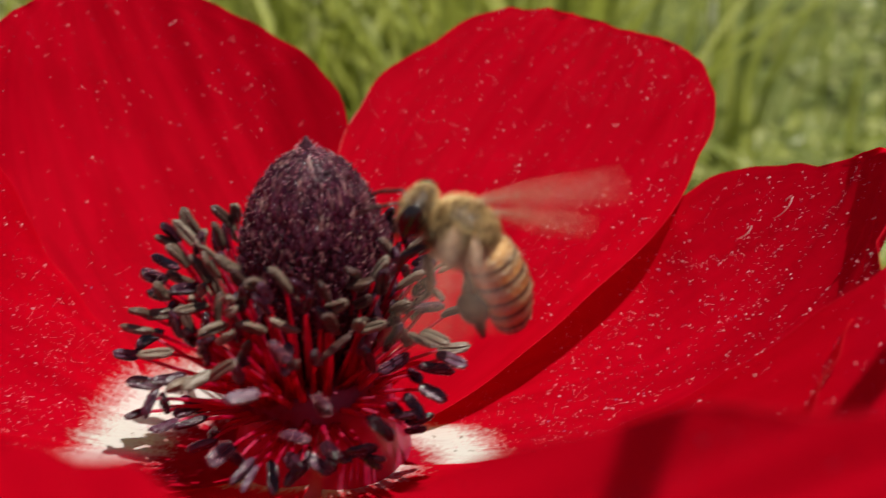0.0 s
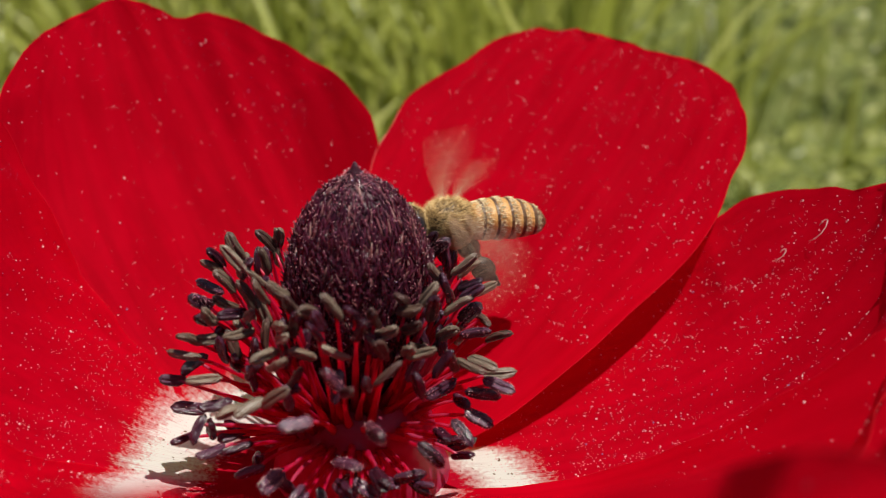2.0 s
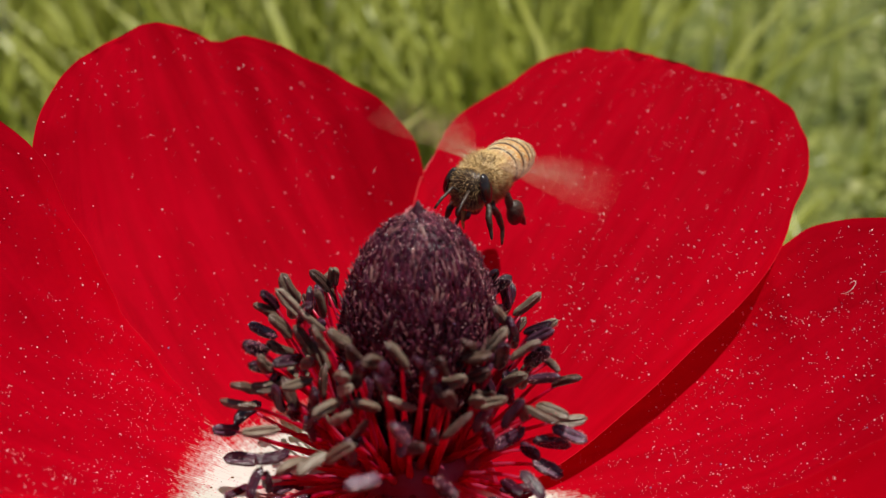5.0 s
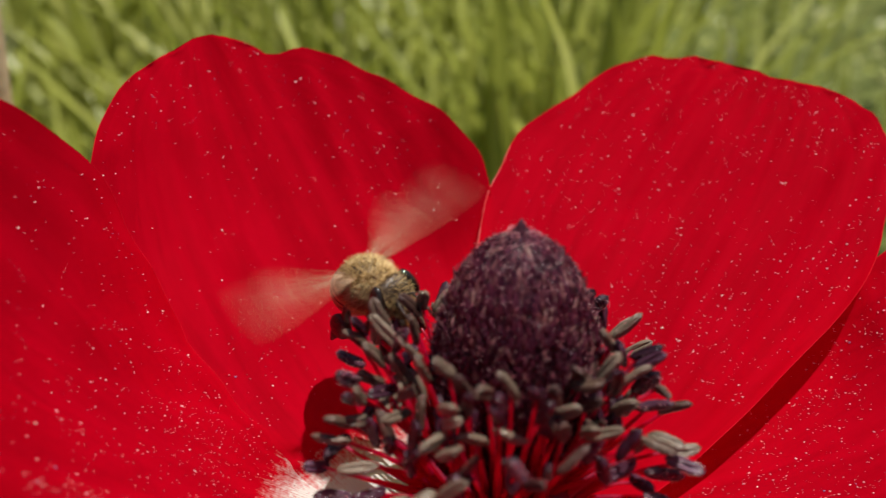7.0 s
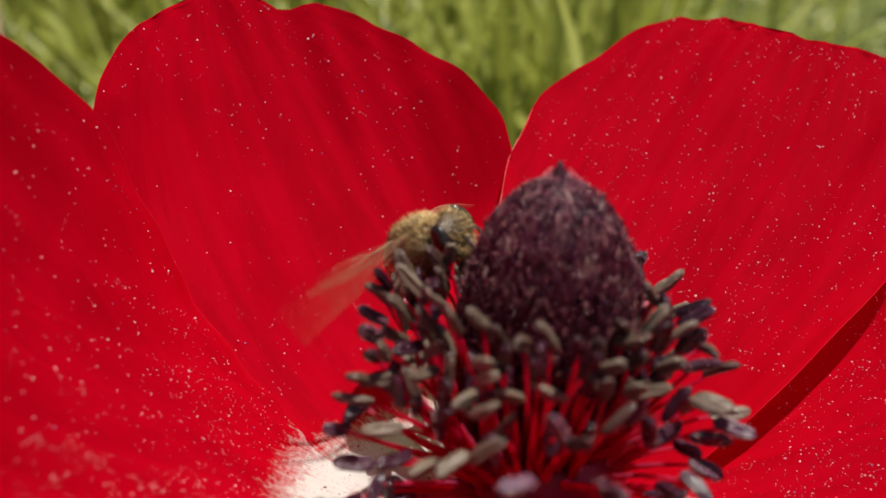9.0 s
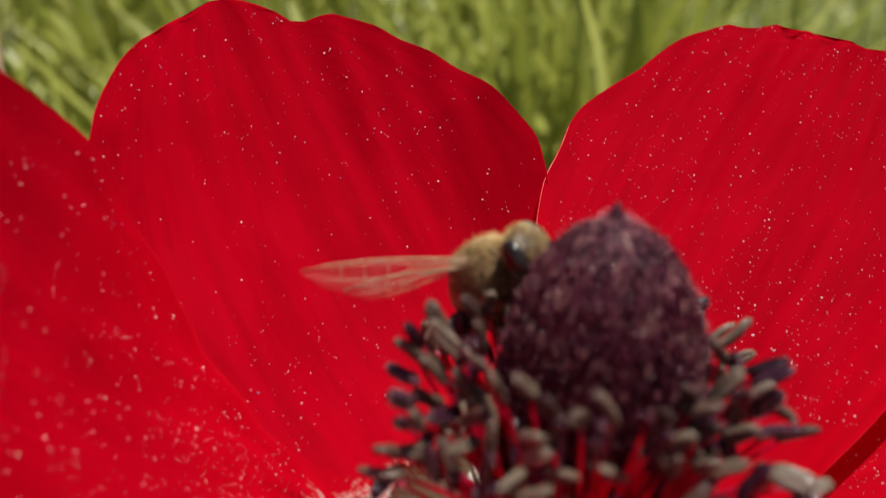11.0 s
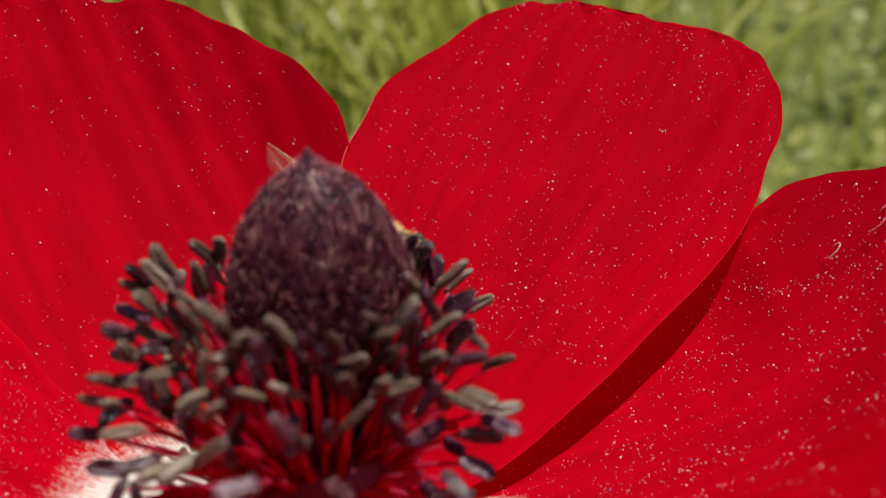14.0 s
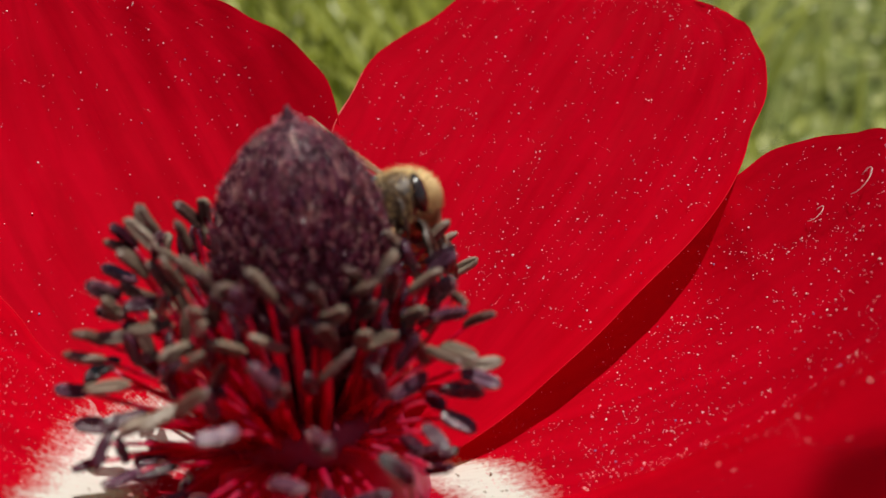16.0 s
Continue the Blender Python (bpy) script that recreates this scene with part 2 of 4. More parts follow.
def lathe(profile, sides, ripple=None):
    """A closed solid turned about the z axis from (radius, height) pairs, from the bottom up."""
    verts, faces = [], []
    for r, z in profile:
        for k in range(sides):
            w = 2 * math.pi * k / sides
            q = r * (1 + (ripple(w, z) if ripple else 0))
            verts.append(Vector((q * math.cos(w), q * math.sin(w), z)))
    n = len(profile)
    for i in range(n - 1):
        for k in range(sides):
            j = (k + 1) % sides
            faces.append((i * sides + k, i * sides + j, (i + 1) * sides + j, (i + 1) * sides + k))
    faces.append(tuple(range(sides - 1, -1, -1)))
    faces.append(tuple((n - 1) * sides + k for k in range(sides)))
    return verts, faces


def gather(pieces):
    verts, faces = [], []
    for v, f in pieces:
        o = len(verts)
        verts += v
        faces += [tuple(i + o for i in q) for q in f]
    return verts, faces


def moved(piece, m):
    return [m @ Vector(v) for v in piece[0]], piece[1]


GRAIN_AT = [Vector(q).normalized() for q in ((0, 1, 1.6), (0, -1, 1.6), (1.6, 0, 1), (-1.6, 0, 1), (1, 1.6, 0), (-1, 1.6, 0), (1, -1.6, 0), (-1, -1.6, 0), (1.6, 0, -1), (-1.6, 0, -1), (0, 1, -1.6), (0, -1, -1.6))]
GRAIN_FACES = [q for q in itertools.combinations(range(12), 3) if all((GRAIN_AT[a] - GRAIN_AT[b]).length < 1.2 for a, b in itertools.combinations(q, 2))]
GRAIN_FACES = [q if (GRAIN_AT[q[1]] - GRAIN_AT[q[0]]).cross(GRAIN_AT[q[2]] - GRAIN_AT[q[0]]).dot(GRAIN_AT[q[0]]) > 0 else q[::-1] for q in GRAIN_FACES]


def grain(rng, p, size):
    """A small lumpy round grain."""
    p = Vector(p)
    return [p + d * size * rng.uniform(0.8, 1.15) for d in GRAIN_AT], GRAIN_FACES


# ---- ground and meadow ----
def build_ground():
    rng = random.Random(3)
    bm = bmesh.new()
    n = 60
    edge = [0.0] + [0.03 * 1.17 ** i for i in range(n)]
    axis = [-e for e in edge[:0:-1]] + edge
    rows = [[bm.verts.new((x, y + 0.3, 0.006 * noise.noise((x * 9, y * 9, 0)) if abs(x) < 3 and abs(y) < 3 else 0)) for x in axis] for y in axis]
    for j in range(len(axis) - 1):
        for i in range(len(axis) - 1):
            bm.faces.new((rows[j][i], rows[j][i + 1], rows[j + 1][i + 1], rows[j + 1][i]))
    me = bpy.data.meshes.new("ground")
    bm.to_mesh(me)
    bm.free()
    me.materials.append(SOIL)
    tagged(new("ground", me), "dark green mossy meadow ground under the grass", "ground", kind="structure")


def blade(rng, x, y, h, w, lean, turn):
    """One tapered, bent, creased blade of grass."""
    side = Vector((math.cos(turn), math.sin(turn), 0))
    fwd = Vector((-math.sin(turn), math.cos(turn), 0))
    verts, faces = [], []
    steps = 5
    for i in range(steps + 1):
        s = i / steps
        c = Vector((x, y, 0)) + fwd * (lean * h * s * s) + Vector((0, 0, 1)) * (h * s * (1 - 0.30 * lean * s))
        ww = w * (1 - s ** 1.7) * (0.7 + 0.6 * s) + 0.0003
        verts += [c - side * ww, c + fwd * ww * 0.5, c + side * ww]
    for i in range(steps):
        o = 3 * i
        faces += [(o, o + 1, o + 4, o + 3), (o + 1, o + 2, o + 5, o + 4)]
    return verts, faces


def leaflet(rng, p, size):
    """One small, folded, oval leaf of a low herb."""
    turn = Euler((rng.uniform(-0.9, 0.9), rng.uniform(-0.9, 0.9), rng.uniform(0, 6.3))).to_matrix()
    shape = ((0, -1, 0), (-0.62, -0.1, 0.16), (-0.4, 0.7, 0.12), (0, 1, 0.02), (0.4, 0.7, 0.12), (0.62, -0.1, 0.16), (0, 0.1, -0.04))
    verts = [Vector(p) + turn @ Vector(q) * size for q in shape]
    return verts, [(0, 6, 1), (1, 6, 2), (2, 6, 3), (3, 6, 4), (4, 6, 5), (5, 6, 0)]


def build_meadow():
    rng = random.Random(11)
    pieces, leaves = [], []
    for _ in range(13000):
        y = 0.20 + 1.15 * rng.random() ** 1.2
        x = rng.uniform(-1, 1) * (0.12 + 0.62 * y)
        patch = noise.noise((x * 13, y * 9, 3.1))
        if patch < -0.14 and rng.random() < 0.85 or math.hypot(x + 0.009, y - 0.051) < 0.07:
            continue
        herb = x > 0.055 + 0.10 * (y - 0.3)
        if herb and rng.random() < 0.92:
            continue
        h = rng.uniform(0.04, 0.095) * (1.1 + 0.8 * patch) * (0.6 if herb else 1.0)
        if rng.random() < 0.08:
            h *= 1.5
        pieces.append(blade(rng, x, y, h, rng.uniform(0.0008, 0.0030), rng.uniform(0.0, 0.65), rng.uniform(0, 6.3)))
    # lush tufts of broad upright blades behind the flower
    for cx, cy, n in ((0.012, 0.36, 40), (0.030, 0.40, 26), (-0.020, 0.44, 22), (0.052, 0.43, 20), (-0.10, 0.42, 18)):
        for _ in range(n):
            pieces.append(blade(rng, cx + rng.gauss(0, 0.011), cy + rng.gauss(0, 0.03), rng.uniform(0.08, 0.14), rng.uniform(0.0018, 0.0036), rng.uniform(0.0, 0.22), rng.uniform(-0.5, 0.5)))
    # low leafy herbs between the grass, thickest on one side
    for _ in range(17000):
        y = 0.22 + 0.9 * rng.random() ** 1.3
        x = rng.uniform(-0.9, 1.0) * (0.12 + 0.62 * y)
        if x < 0.055 + 0.10 * (y - 0.3) and rng.random() < 0.40:
            continue
        clump = noise.noise((x * 16, y * 16, 7.7))
        if clump < 0.03 and rng.random() < 0.92:
            continue
        leaves.append(leaflet(rng, (x, y, rng.uniform(0.004, 0.030) + 0.032 * max(0.0, clump)), rng.uniform(0.0016, 0.0042)))
    for _ in range(1500):
        a, r = rng.uniform(0, 6.3), 0.2 * math.sqrt(rng.random())
        x, y = -0.009 + r * math.cos(a), 0.04 + r * math.sin(a)
        pieces.append(blade(rng, x, y, rng.uniform(0.02, 0.055), rng.uniform(0.001, 0.0026), rng.uniform(0, 1.2), rng.uniform(0, 6.3)))
    # the meadow goes on all round, lower than the flower
    for _ in range(13000):
        a, r = rng.uniform(0, 6.3), 0.2 + 1.5 * math.sqrt(rng.random())
        x, y = r * math.cos(a), 0.3 + r * math.sin(a)
        if abs(x) < 0.12 + 0.62 * y and y > 0.1 or math.hypot(x, y) < 0.22:
            continue
        pieces.append(blade(rng, x, y, rng.uniform(0.04, 0.10), rng.uniform(0.0014, 0.0042), rng.uniform(0.0, 1.0), rng.uniform(0, 6.3)))
    v, f = gather(pieces)
    tagged(new("grass", mesh_from("grass", v, f, GRASS)), "sunlit yellow-green meadow grass, long upright blades", "grass", kind="stuff")
    v, f = gather(leaves)
    tagged(new("clover", mesh_from("clover", v, f, HERB)), "low olive-green herbs with small rounded leaves", "clover", kind="stuff")


def build_straws():
    """Single bleached blades that stand out of the green."""
    rng = random.Random(31)
    for x, y, h, w in ((-0.141, 0.292, 0.086, 0.0030), (-0.0385, 0.292, 0.080, 0.0028), (-0.0445, 0.31, 0.066, 0.0022), (0.098, 0.33, 0.05, 0.0024)):
        ob = new("straw", mesh_from("straw", *blade(rng, x, y, h, w, 0.12, 0.2), PALE))
        tagged(ob, "single bleached straw-pale blade among green grass", "grass blade", "bleached blades")


def build_arch():
    """A tall dry stem, added out of view at the flower's side, that bends over it to throw a narrow shadow on the
    petals.
    """
    knots = [(0.112, 0.070, 0.0), (0.107, 0.070, 0.05), (0.094, 0.068, 0.105), (0.069, 0.060, 0.150), (0.0398, 0.0459, 0.1717), (0.0218, 0.0284, 0.1846), (0.010, 0.012, 0.190)]
    pts, rad = [], []
    for i in range(len(knots) - 1):
        for q in range(6):
            k = i + q / 6
            pts.append(Vector([float(np.interp(k, range(len(knots)), [c[j] for c in knots])) for j in range(3)]))
            rad.append(0.0010 - 0.0003 * k / 6)
    ob = new("bent_stem", mesh_from("bent_stem", *tube(pts, rad, 10), STRAW))
    tagged(ob, "unseen tall dry grass stem, added over the flower for its shadow", "plant stalk")


def build_stalk():
    """A withered stalk with a swollen, drooping head."""
    pts, rad = [], []
    for i in range(16):
        s = i / 15
        pts.append((-0.0562 - 0.006 * math.sin(s * 2.2), 0.108 + 0.006 * s * s, 0.150 * s))
        rad.append(0.0010 + 0.0021 * math.exp(-(((s - 0.90) / 0.14) ** 2)))
    ob = new("dry_stalk", mesh_from("dry_stalk", *tube(pts, rad, 12), STRAW))
    tagged(ob, "withered buff-brown stalk with a swollen head", "plant stalk")


# ---- the flower ----
HEART = Vector((-0.0087, 0.051, 0.1015))


def petal_point(shape, u, v):
    """A place on a petal: u from -1 to 1 across, v from 0 to 1 outwards."""
    a, e0, e1, length, w_left, w_right, taper, tip, cup, roll, skew, bend, lumps, cup_right, tuck, drop, dents, folds = shape
    a, e0, e1, roll = (radians(q) for q in (a, e0, e1, roll))
    d, t, k = Vector((math.cos(a), math.sin(a), 0)), Vector((-math.sin(a), math.cos(a), 0)), Vector((0, 0, 1))
    peak = max((i / 100) ** taper * math.sqrt(1 - (i / 100) ** tip) for i in range(1, 100))
    w = v ** taper * math.sqrt(max(0, 1 - v ** tip)) / peak
    half = w_left if u > 0 else w_right
    s = u * w * half
    # lobes and dents of the rim
    psi = math.degrees(math.atan2(s / 0.017, (v - 0.45) * 2))
    far = min(1.0, math.hypot(s / 0.017, (v - 0.45) * 1.8)) ** 5
    push = sum(amp * 0.001 * math.exp(-(((psi - (24 * i - 120)) / 18) ** 2)) for i, amp in enumerate(lumps)) * far
    first, depths = dents
    push += sum(amp * 0.001 * math.exp(-(((psi - first - 8 * i) / 5.5) ** 2)) for i, amp in enumerate(depths)) * far
    v2 = max(v + push * math.cos(radians(psi)) / length, 0.0)
    s += push * math.sin(radians(psi))
    n = 24
    r, z, e = 0.002, 0.0, e0
    for i in range(n):
        e = e0 + (e1 - e0) * ((i + 0.5) / n * max(v2, 0)) ** bend
        r += math.cos(e) * length * v2 / n
        z += math.sin(e) * length * v2 / n
    e = e0 + (e1 - e0) * max(v2, 0) ** bend
    nrm = -math.sin(e) * d + math.cos(e) * k
    side = math.cos(roll) * t + math.sin(roll) * nrm
    tucked, foot, v_end, ease = tuck
    sink = tucked * min(1, max(0, (u - 0.45) / 0.4)) * min(1, max(0, (v_end - v) / ease)) * min(1, max(0, v - foot) / 0.25)
    lowered, v_lo, v_hi = drop
    sink += lowered * min(1, max(0, (-u - 0.3) / 0.4)) * min(1, max(0, (v - v_lo) / 0.2)) * min(1, max(0, (v_hi - v) / 0.25))
    wave = 0.00022 * math.sin(s * 2400 + 5 * a) * v2 + 0.0005 * noise.noise((s * 170, v2 * 5, a * 3)) * v2
    for at, broad, deep in folds:
        wave -= deep * math.exp(-abs((s - at) / broad) ** 1.4) * min(1.0, v2 / 0.6) ** 2
    return HEART + r * d + z * k + side * s + t * (skew * v2 * v2 * length) + nrm * ((cup if s > 0 else cup_right) * s * s / 0.02 + wave - sink), nrm


PETALS = {}
PETALS["back_left"] = (127.3, 0.1345, 58, 0.04414, 0.01713, 0.01491, 0.4085, 2.373, 0.5469, -3.759, -0.008707, 0.6272, [-0, -0.29, 0.39, -0.2, -0.64, 0.11, -0.16, -1.3, 0.81, -1.09, 0.73])
PETALS["back_right"] = (56.42, 23.99, 33.82, 0.04332, 0.01496, 0.01427, 0.4805, 5.305, 0.18, 7.038, -0.06633, 0.9873, [-0.8, -0.85, 0.68, -1.26, 1, -0.52, 0.54, -0.92, 1.14, 0.56, 0.09])
PETALS["side_right"] = (-13.82, -1.025, 76.42, 0.04145, 0.01947, 0.018, 0.4922, 6.057, 0.6849, -8.994, 0.271, 1.567, [-0, 0, 0, 0, 0.06, 2.96, 0.2, -1.87, -2.87, 2.03, 0.27])
PETALS["side_left"] = (196.7, -5.468, 79.43, 0.0505, 0.009579, 0.02053, 0.6301, 4.373, 0.3937, 7.153, 0.1616, 0.6009, [-1.48, 0.76, 2.07, 0.58, 0.09, 0, 0.01, 0.06, -0.02, -0, -0])
PETALS["front_left"] = (244.9, 12.82, 76.43, 0.04379, 0.00706, 0.02064, 0.5725, 4.655, 0.5486, 15.97, 0.2098, 0.9008, [0.471, -1.32, 0.203, -0.0686, -2.13, 0.653, 0.82, 0.01, -0.015, 0, 0])
PETALS["front_right"] = (302, 9.035, 56.97, 0.05213, 0.02276, 0.01502, 0.7726, 5.849, 0.6192, -11.01, 0.2718, 0.8188, [-0.005, -0.083, -0.405, -0.246, -0.349, -0.002, 0, -0.005, -0.345, 0.155, 0.186])


FOOT_SKEW = {"side_left": -0.115, "side_right": 0.25}
FOOT = {"back_left": 0.075, "back_right": 0.12, "side_right": 0.03, "side_left": -0.045, "front_left": 0.2, "front_right": 0.2}
FIBRES = {"side_right": [(0.725, 0.87, 0.0018), (0.76, 0.79, 0.0012)]}


def build_petal(name, shape, flower, seed, grains):
    rng = random.Random(seed)
    nu, nv = 40, 64
    verts, uvs, faces, rim = [], [], [], []
    for j in range(nv + 1):
        v = 0.02 + 0.98 * (j / nv)
        v = 1 - (1 - v) ** 1.25 if v > 0.5 else v * (1 - 0.5 ** 1.25) / 0.5
        for i in range(nu + 1):
            u = -1 + 2 * i / nu
            p, _ = petal_point(shape, u, min(v, 0.9995))
            verts.append(p)
            uvs.append((u * 0.5 + 0.5, v * shape[3] / 0.044 + FOOT[name] + FOOT_SKEW.get(name, 0.0) * u + (0.45 * max(0, -u) if name == "back_right" else 0.6 * max(0, u - 0.35) if name == "side_right" else 0.0)))
    for j in range(nv):
        for i in range(nu):
            o = j * (nu + 1) + i
            faces.append((o, o + nu + 1, o + nu + 2, o + 1))
    sheet = len(faces)
    # the rim is a little thicker than the blade
    left = [(j + 1) * (nu + 1) - 1 for j in range(4, nv)]
    right = [j * (nu + 1) for j in range(4, nv)]
    for side in (left, right):
        tv, tf = tube([verts[q] for q in side], [0.000022] * len(side), 6)
        o = len(verts)
        verts += tv
        uvs += [uvs[side[q // 6]] for q in range(len(tv))]
        faces += [tuple(q + o for q in f) for f in tf]
    me = mesh_from("petal", verts, faces, PETAL)
    me.materials.append(RIM_RED)
    for poly in me.polygons[sheet:]:
        poly.material_index = 1
    if name == "back_right":
        pv, pf = tube([verts[q] + Vector((0.00004, -0.00008, 0.00005)) for q in left[14:32]], [0.00002 + 0.00005 * abs(math.sin(q * 0.9) * math.sin(q * 0.37)) * math.sin(math.pi * q / 17) for q in range(18)], 6)
    layer = me.uv_layers.new(name="petal")
    for loop in me.loops:
        layer.data[loop.index].uv = uvs[loop.vertex_index]
    ob = part("petal", me, flower)
    if name == "back_right":
        part("rim", mesh_from("rim", pv, pf, RIM), ob, "pale pink frayed petal rim")
    pieces = []
    for _ in range(grains):
        v = 0.32 + 0.66 * rng.random() ** 1.1
        u = rng.uniform(-0.97, 0.97)
        if noise.noise((u * 2.5, v * 3.5, seed)) < rng.uniform(-1.0, 0.4):
            continue
        if name == "side_left" and u > 0.35:
            continue
        p, n = petal_point(shape, u, v)
        size = 0.000026 + 0.000052 * rng.random() ** 5
        pieces.append(grain(rng, p + n * size * 0.6, size))
        if rng.random() < 0.02:
            for _ in range(rng.randint(1, 3)):
                pieces.append(grain(rng, p + n * size + Vector((rng.uniform(-1, 1), rng.uniform(-1, 1), rng.uniform(-0.3, 0.6))) * 0.0003, size * 0.8))
    if name in ("side_left", "side_right"):
        # finer dust lies thick towards the foot
        for _ in range(2600):
            u, v = rng.uniform(-0.95, 0.75), 0.17 + 0.38 * rng.random() ** 1.3
            if noise.noise((u * 3, v * 5, seed + 7.0)) < rng.uniform(-0.6, 0.4):
                continue
            p, n = petal_point(shape, u, v)
            size = 0.000020 + 0.000026 * rng.random() ** 3
            pieces.append(grain(rng, p + n * size * 0.6, size))
    gv, gf = gather(pieces)
    part("pollen", mesh_from("pollen", gv, gf, POLLEN), ob, "pale pink and violet pollen dust", "stuff")
    for u, v, span in FIBRES.get(name, ()):
        p, n = petal_point(shape, u, v)
        a = n.orthogonal().normalized()
        c = n.cross(a)
        pts = [p + n * 0.00015 + (a * math.cos(q * 0.42) * (1 + 0.05 * q) + c * math.sin(q * 0.42)) * span * 0.45 + c * span * 0.05 * q for q in range(11)]
        part("fibre", mesh_from("fibre", *tube(pts, [0.000022] * 11, 6), FIBRE), ob, "curled pale plant hair")
    return ob

# one petal is cupped on one side only, one is tucked under its neighbour
EXTRA = {"side_right": (0.12, (0.0019, 0.17, 0.64, 0.14)), "back_left": (0.5469, (0.0026, 0.0, 0.86, 0.2))}
DROP = {"back_left": (0.0022, 0.0, 0.72), "front_left": (0.0045, 0.46, 2.0)}
# finer dents of the rim, in millimetres, every eight degrees from the first
DENTS = {
    "back_left": (-80, [0.5, 0.74, 0.07, -0.06, -0.32, -0.22, -0.03, 0.11, -1.1, -0.04, 0.43, -0.06, -0.11, 0.08, 0.01, 0.14, -0.25]),
    "back_right": (-64, [-0.24, -0.35, 0.32, 0.05, -0.48, -0.56, -0.50, -0.32, -0.26, -0.40, -0.12, -0.62, -0.06, -0.48, -0.68, -0.59, -0.21, -0.9]),
    "side_right": (32, [-0.63, -0.4, -0.7, -0.39, -0.15, 0.4, 1.0, 1.0, 0.6]),
    "side_left": (-72, [0.48, -0.01, 0.62]),
}
# creases that run along a petal: place across, breadth and depth
FOLDS = {
    "side_left": [(-0.0165, 0.0008, 0.0010), (-0.0125, 0.0010, 0.0014), (-0.0088, 0.0009, 0.0012), (-0.0045, 0.0012, 0.0016), (0.0005, 0.0010, 0.0010)],
    "back_left": [(-0.0042, 0.0006, 0.0005), (0.0010, 0.0005, 0.0002), (-0.0090, 0.0005, 0.0002), (0.0075, 0.0006, 0.0002)],
    "back_right": [(0.0050, 0.0008, 0.0004), (-0.0010, 0.0007, 0.0004), (-0.0070, 0.0009, 0.0004)],
    "side_right": [(0.0030, 0.0006, 0.0005), (0.0085, 0.0006, 0.0004), (-0.0040, 0.0008, 0.0008), (-0.0085, 0.0007, 0.0006)],
}
PETALS = {name: (*shape, *EXTRA.get(name, (shape[8], (0.0, 0.0, 0.86, 0.2))), DROP.get(name, (0.0, 0.0, 1.0)), DENTS.get(name, (0, [])), FOLDS.get(name, [])) for name, shape in PETALS.items()}

CONE_PROFILE = [(3.8, -16), (4.5, -14), (4.95, -12), (5.1, -10), (5.05, -8.6), (4.82, -7), (4.3, -5), (3.4, -3.1), (2.3, -1.7), (1.35, -0.9), (0.62, -0.42), (0.34, -0.05), (0.25, 0.25), (0.07, 0.6)]


def cone_radius(z):
    zs = [q[1] for q in CONE_PROFILE]
    return float(np.interp(z, zs, [q[0] for q in CONE_PROFILE]))


def build_cone(flower):
    top = Vector((-0.0083, 0.0524, 0.1248))
    prof = [(cone_radius(z) / 1000 * 0.95, z / 1000) for z in np.linspace(-16, 0.55, 44)]
    piece = moved(lathe(prof, 48, lambda w, z: 0.015 * math.sin(w * 23 + z * 900)), Matrix.Translation(top))
    cone = part("seed_cone", mesh_from("seed_cone", *piece, CONE), flower, "dark purple domed cone of packed carpels")
    rng = random.Random(5)
    pieces = []
    rows = 66
    for j in range(rows):
        z0 = -13.5 + 13.4 * (j / rows) ** 0.92
        r0 = cone_radius(z0)
        count = max(6, int(2 * math.pi * r0 / 0.29))
        for k in range(count):
            w = 2 * math.pi * (k + 0.5 * (j % 2) + rng.uniform(-0.5, 0.5)) / count
            ln = rng.uniform(0.5, 1.3) * (1 if z0 < -2.2 else 0.5)
            sway = rng.uniform(-0.12, 0.12)
            lift = rng.uniform(0.04, 0.34) if rng.random() < 0.8 else rng.uniform(0.3, 0.6)
            if z0 > -1.4:
                lift, ln = lift * 0.25, ln * 0.7
            fat = rng.uniform(0.7, 1.15)
            pts, rad = [], []
            for i in range(4):
                s = i / 3
                z = z0 + ln * s
                r = cone_radius(min(z, 0.5)) * 0.95 + 0.02 + lift * s ** 1.6
                pts.append(top + Vector((r * math.cos(w + sway * s), r * math.sin(w + sway * s), z)) / 1000)
                rad.append((0.075, 0.080, 0.060, 0.014)[i] / 1000 * fat)
            pieces.append(tube(pts, rad, 5))
    v, f = gather(pieces)
    part("style_fuzz", mesh_from("style_fuzz", v, f, STYLE), cone, "short glossy purple-black styles", "stuff")
    dust_and_glints(cone, top)


def dust_and_glints(cone, top):
    # pale grains: some pollen, and stand-ins for the glints on the carpel tips
    rng = random.Random(17)
    pieces = []
    for _ in range(1500):
        z, w = -11 * rng.random() ** 1.3, rng.uniform(0, 2 * math.pi)
        r = cone_radius(z) * 0.95 + rng.uniform(0.12, 0.4)
        pieces.append(grain(rng, top + Vector((r * math.cos(w), r * math.sin(w), z)) / 1000, rng.uniform(0.016, 0.036) / 1000))
    part("pollen", mesh_from("pollen", *gather(pieces), POLLEN), cone, "pale pollen specks and painted glints on the cone", "stuff")


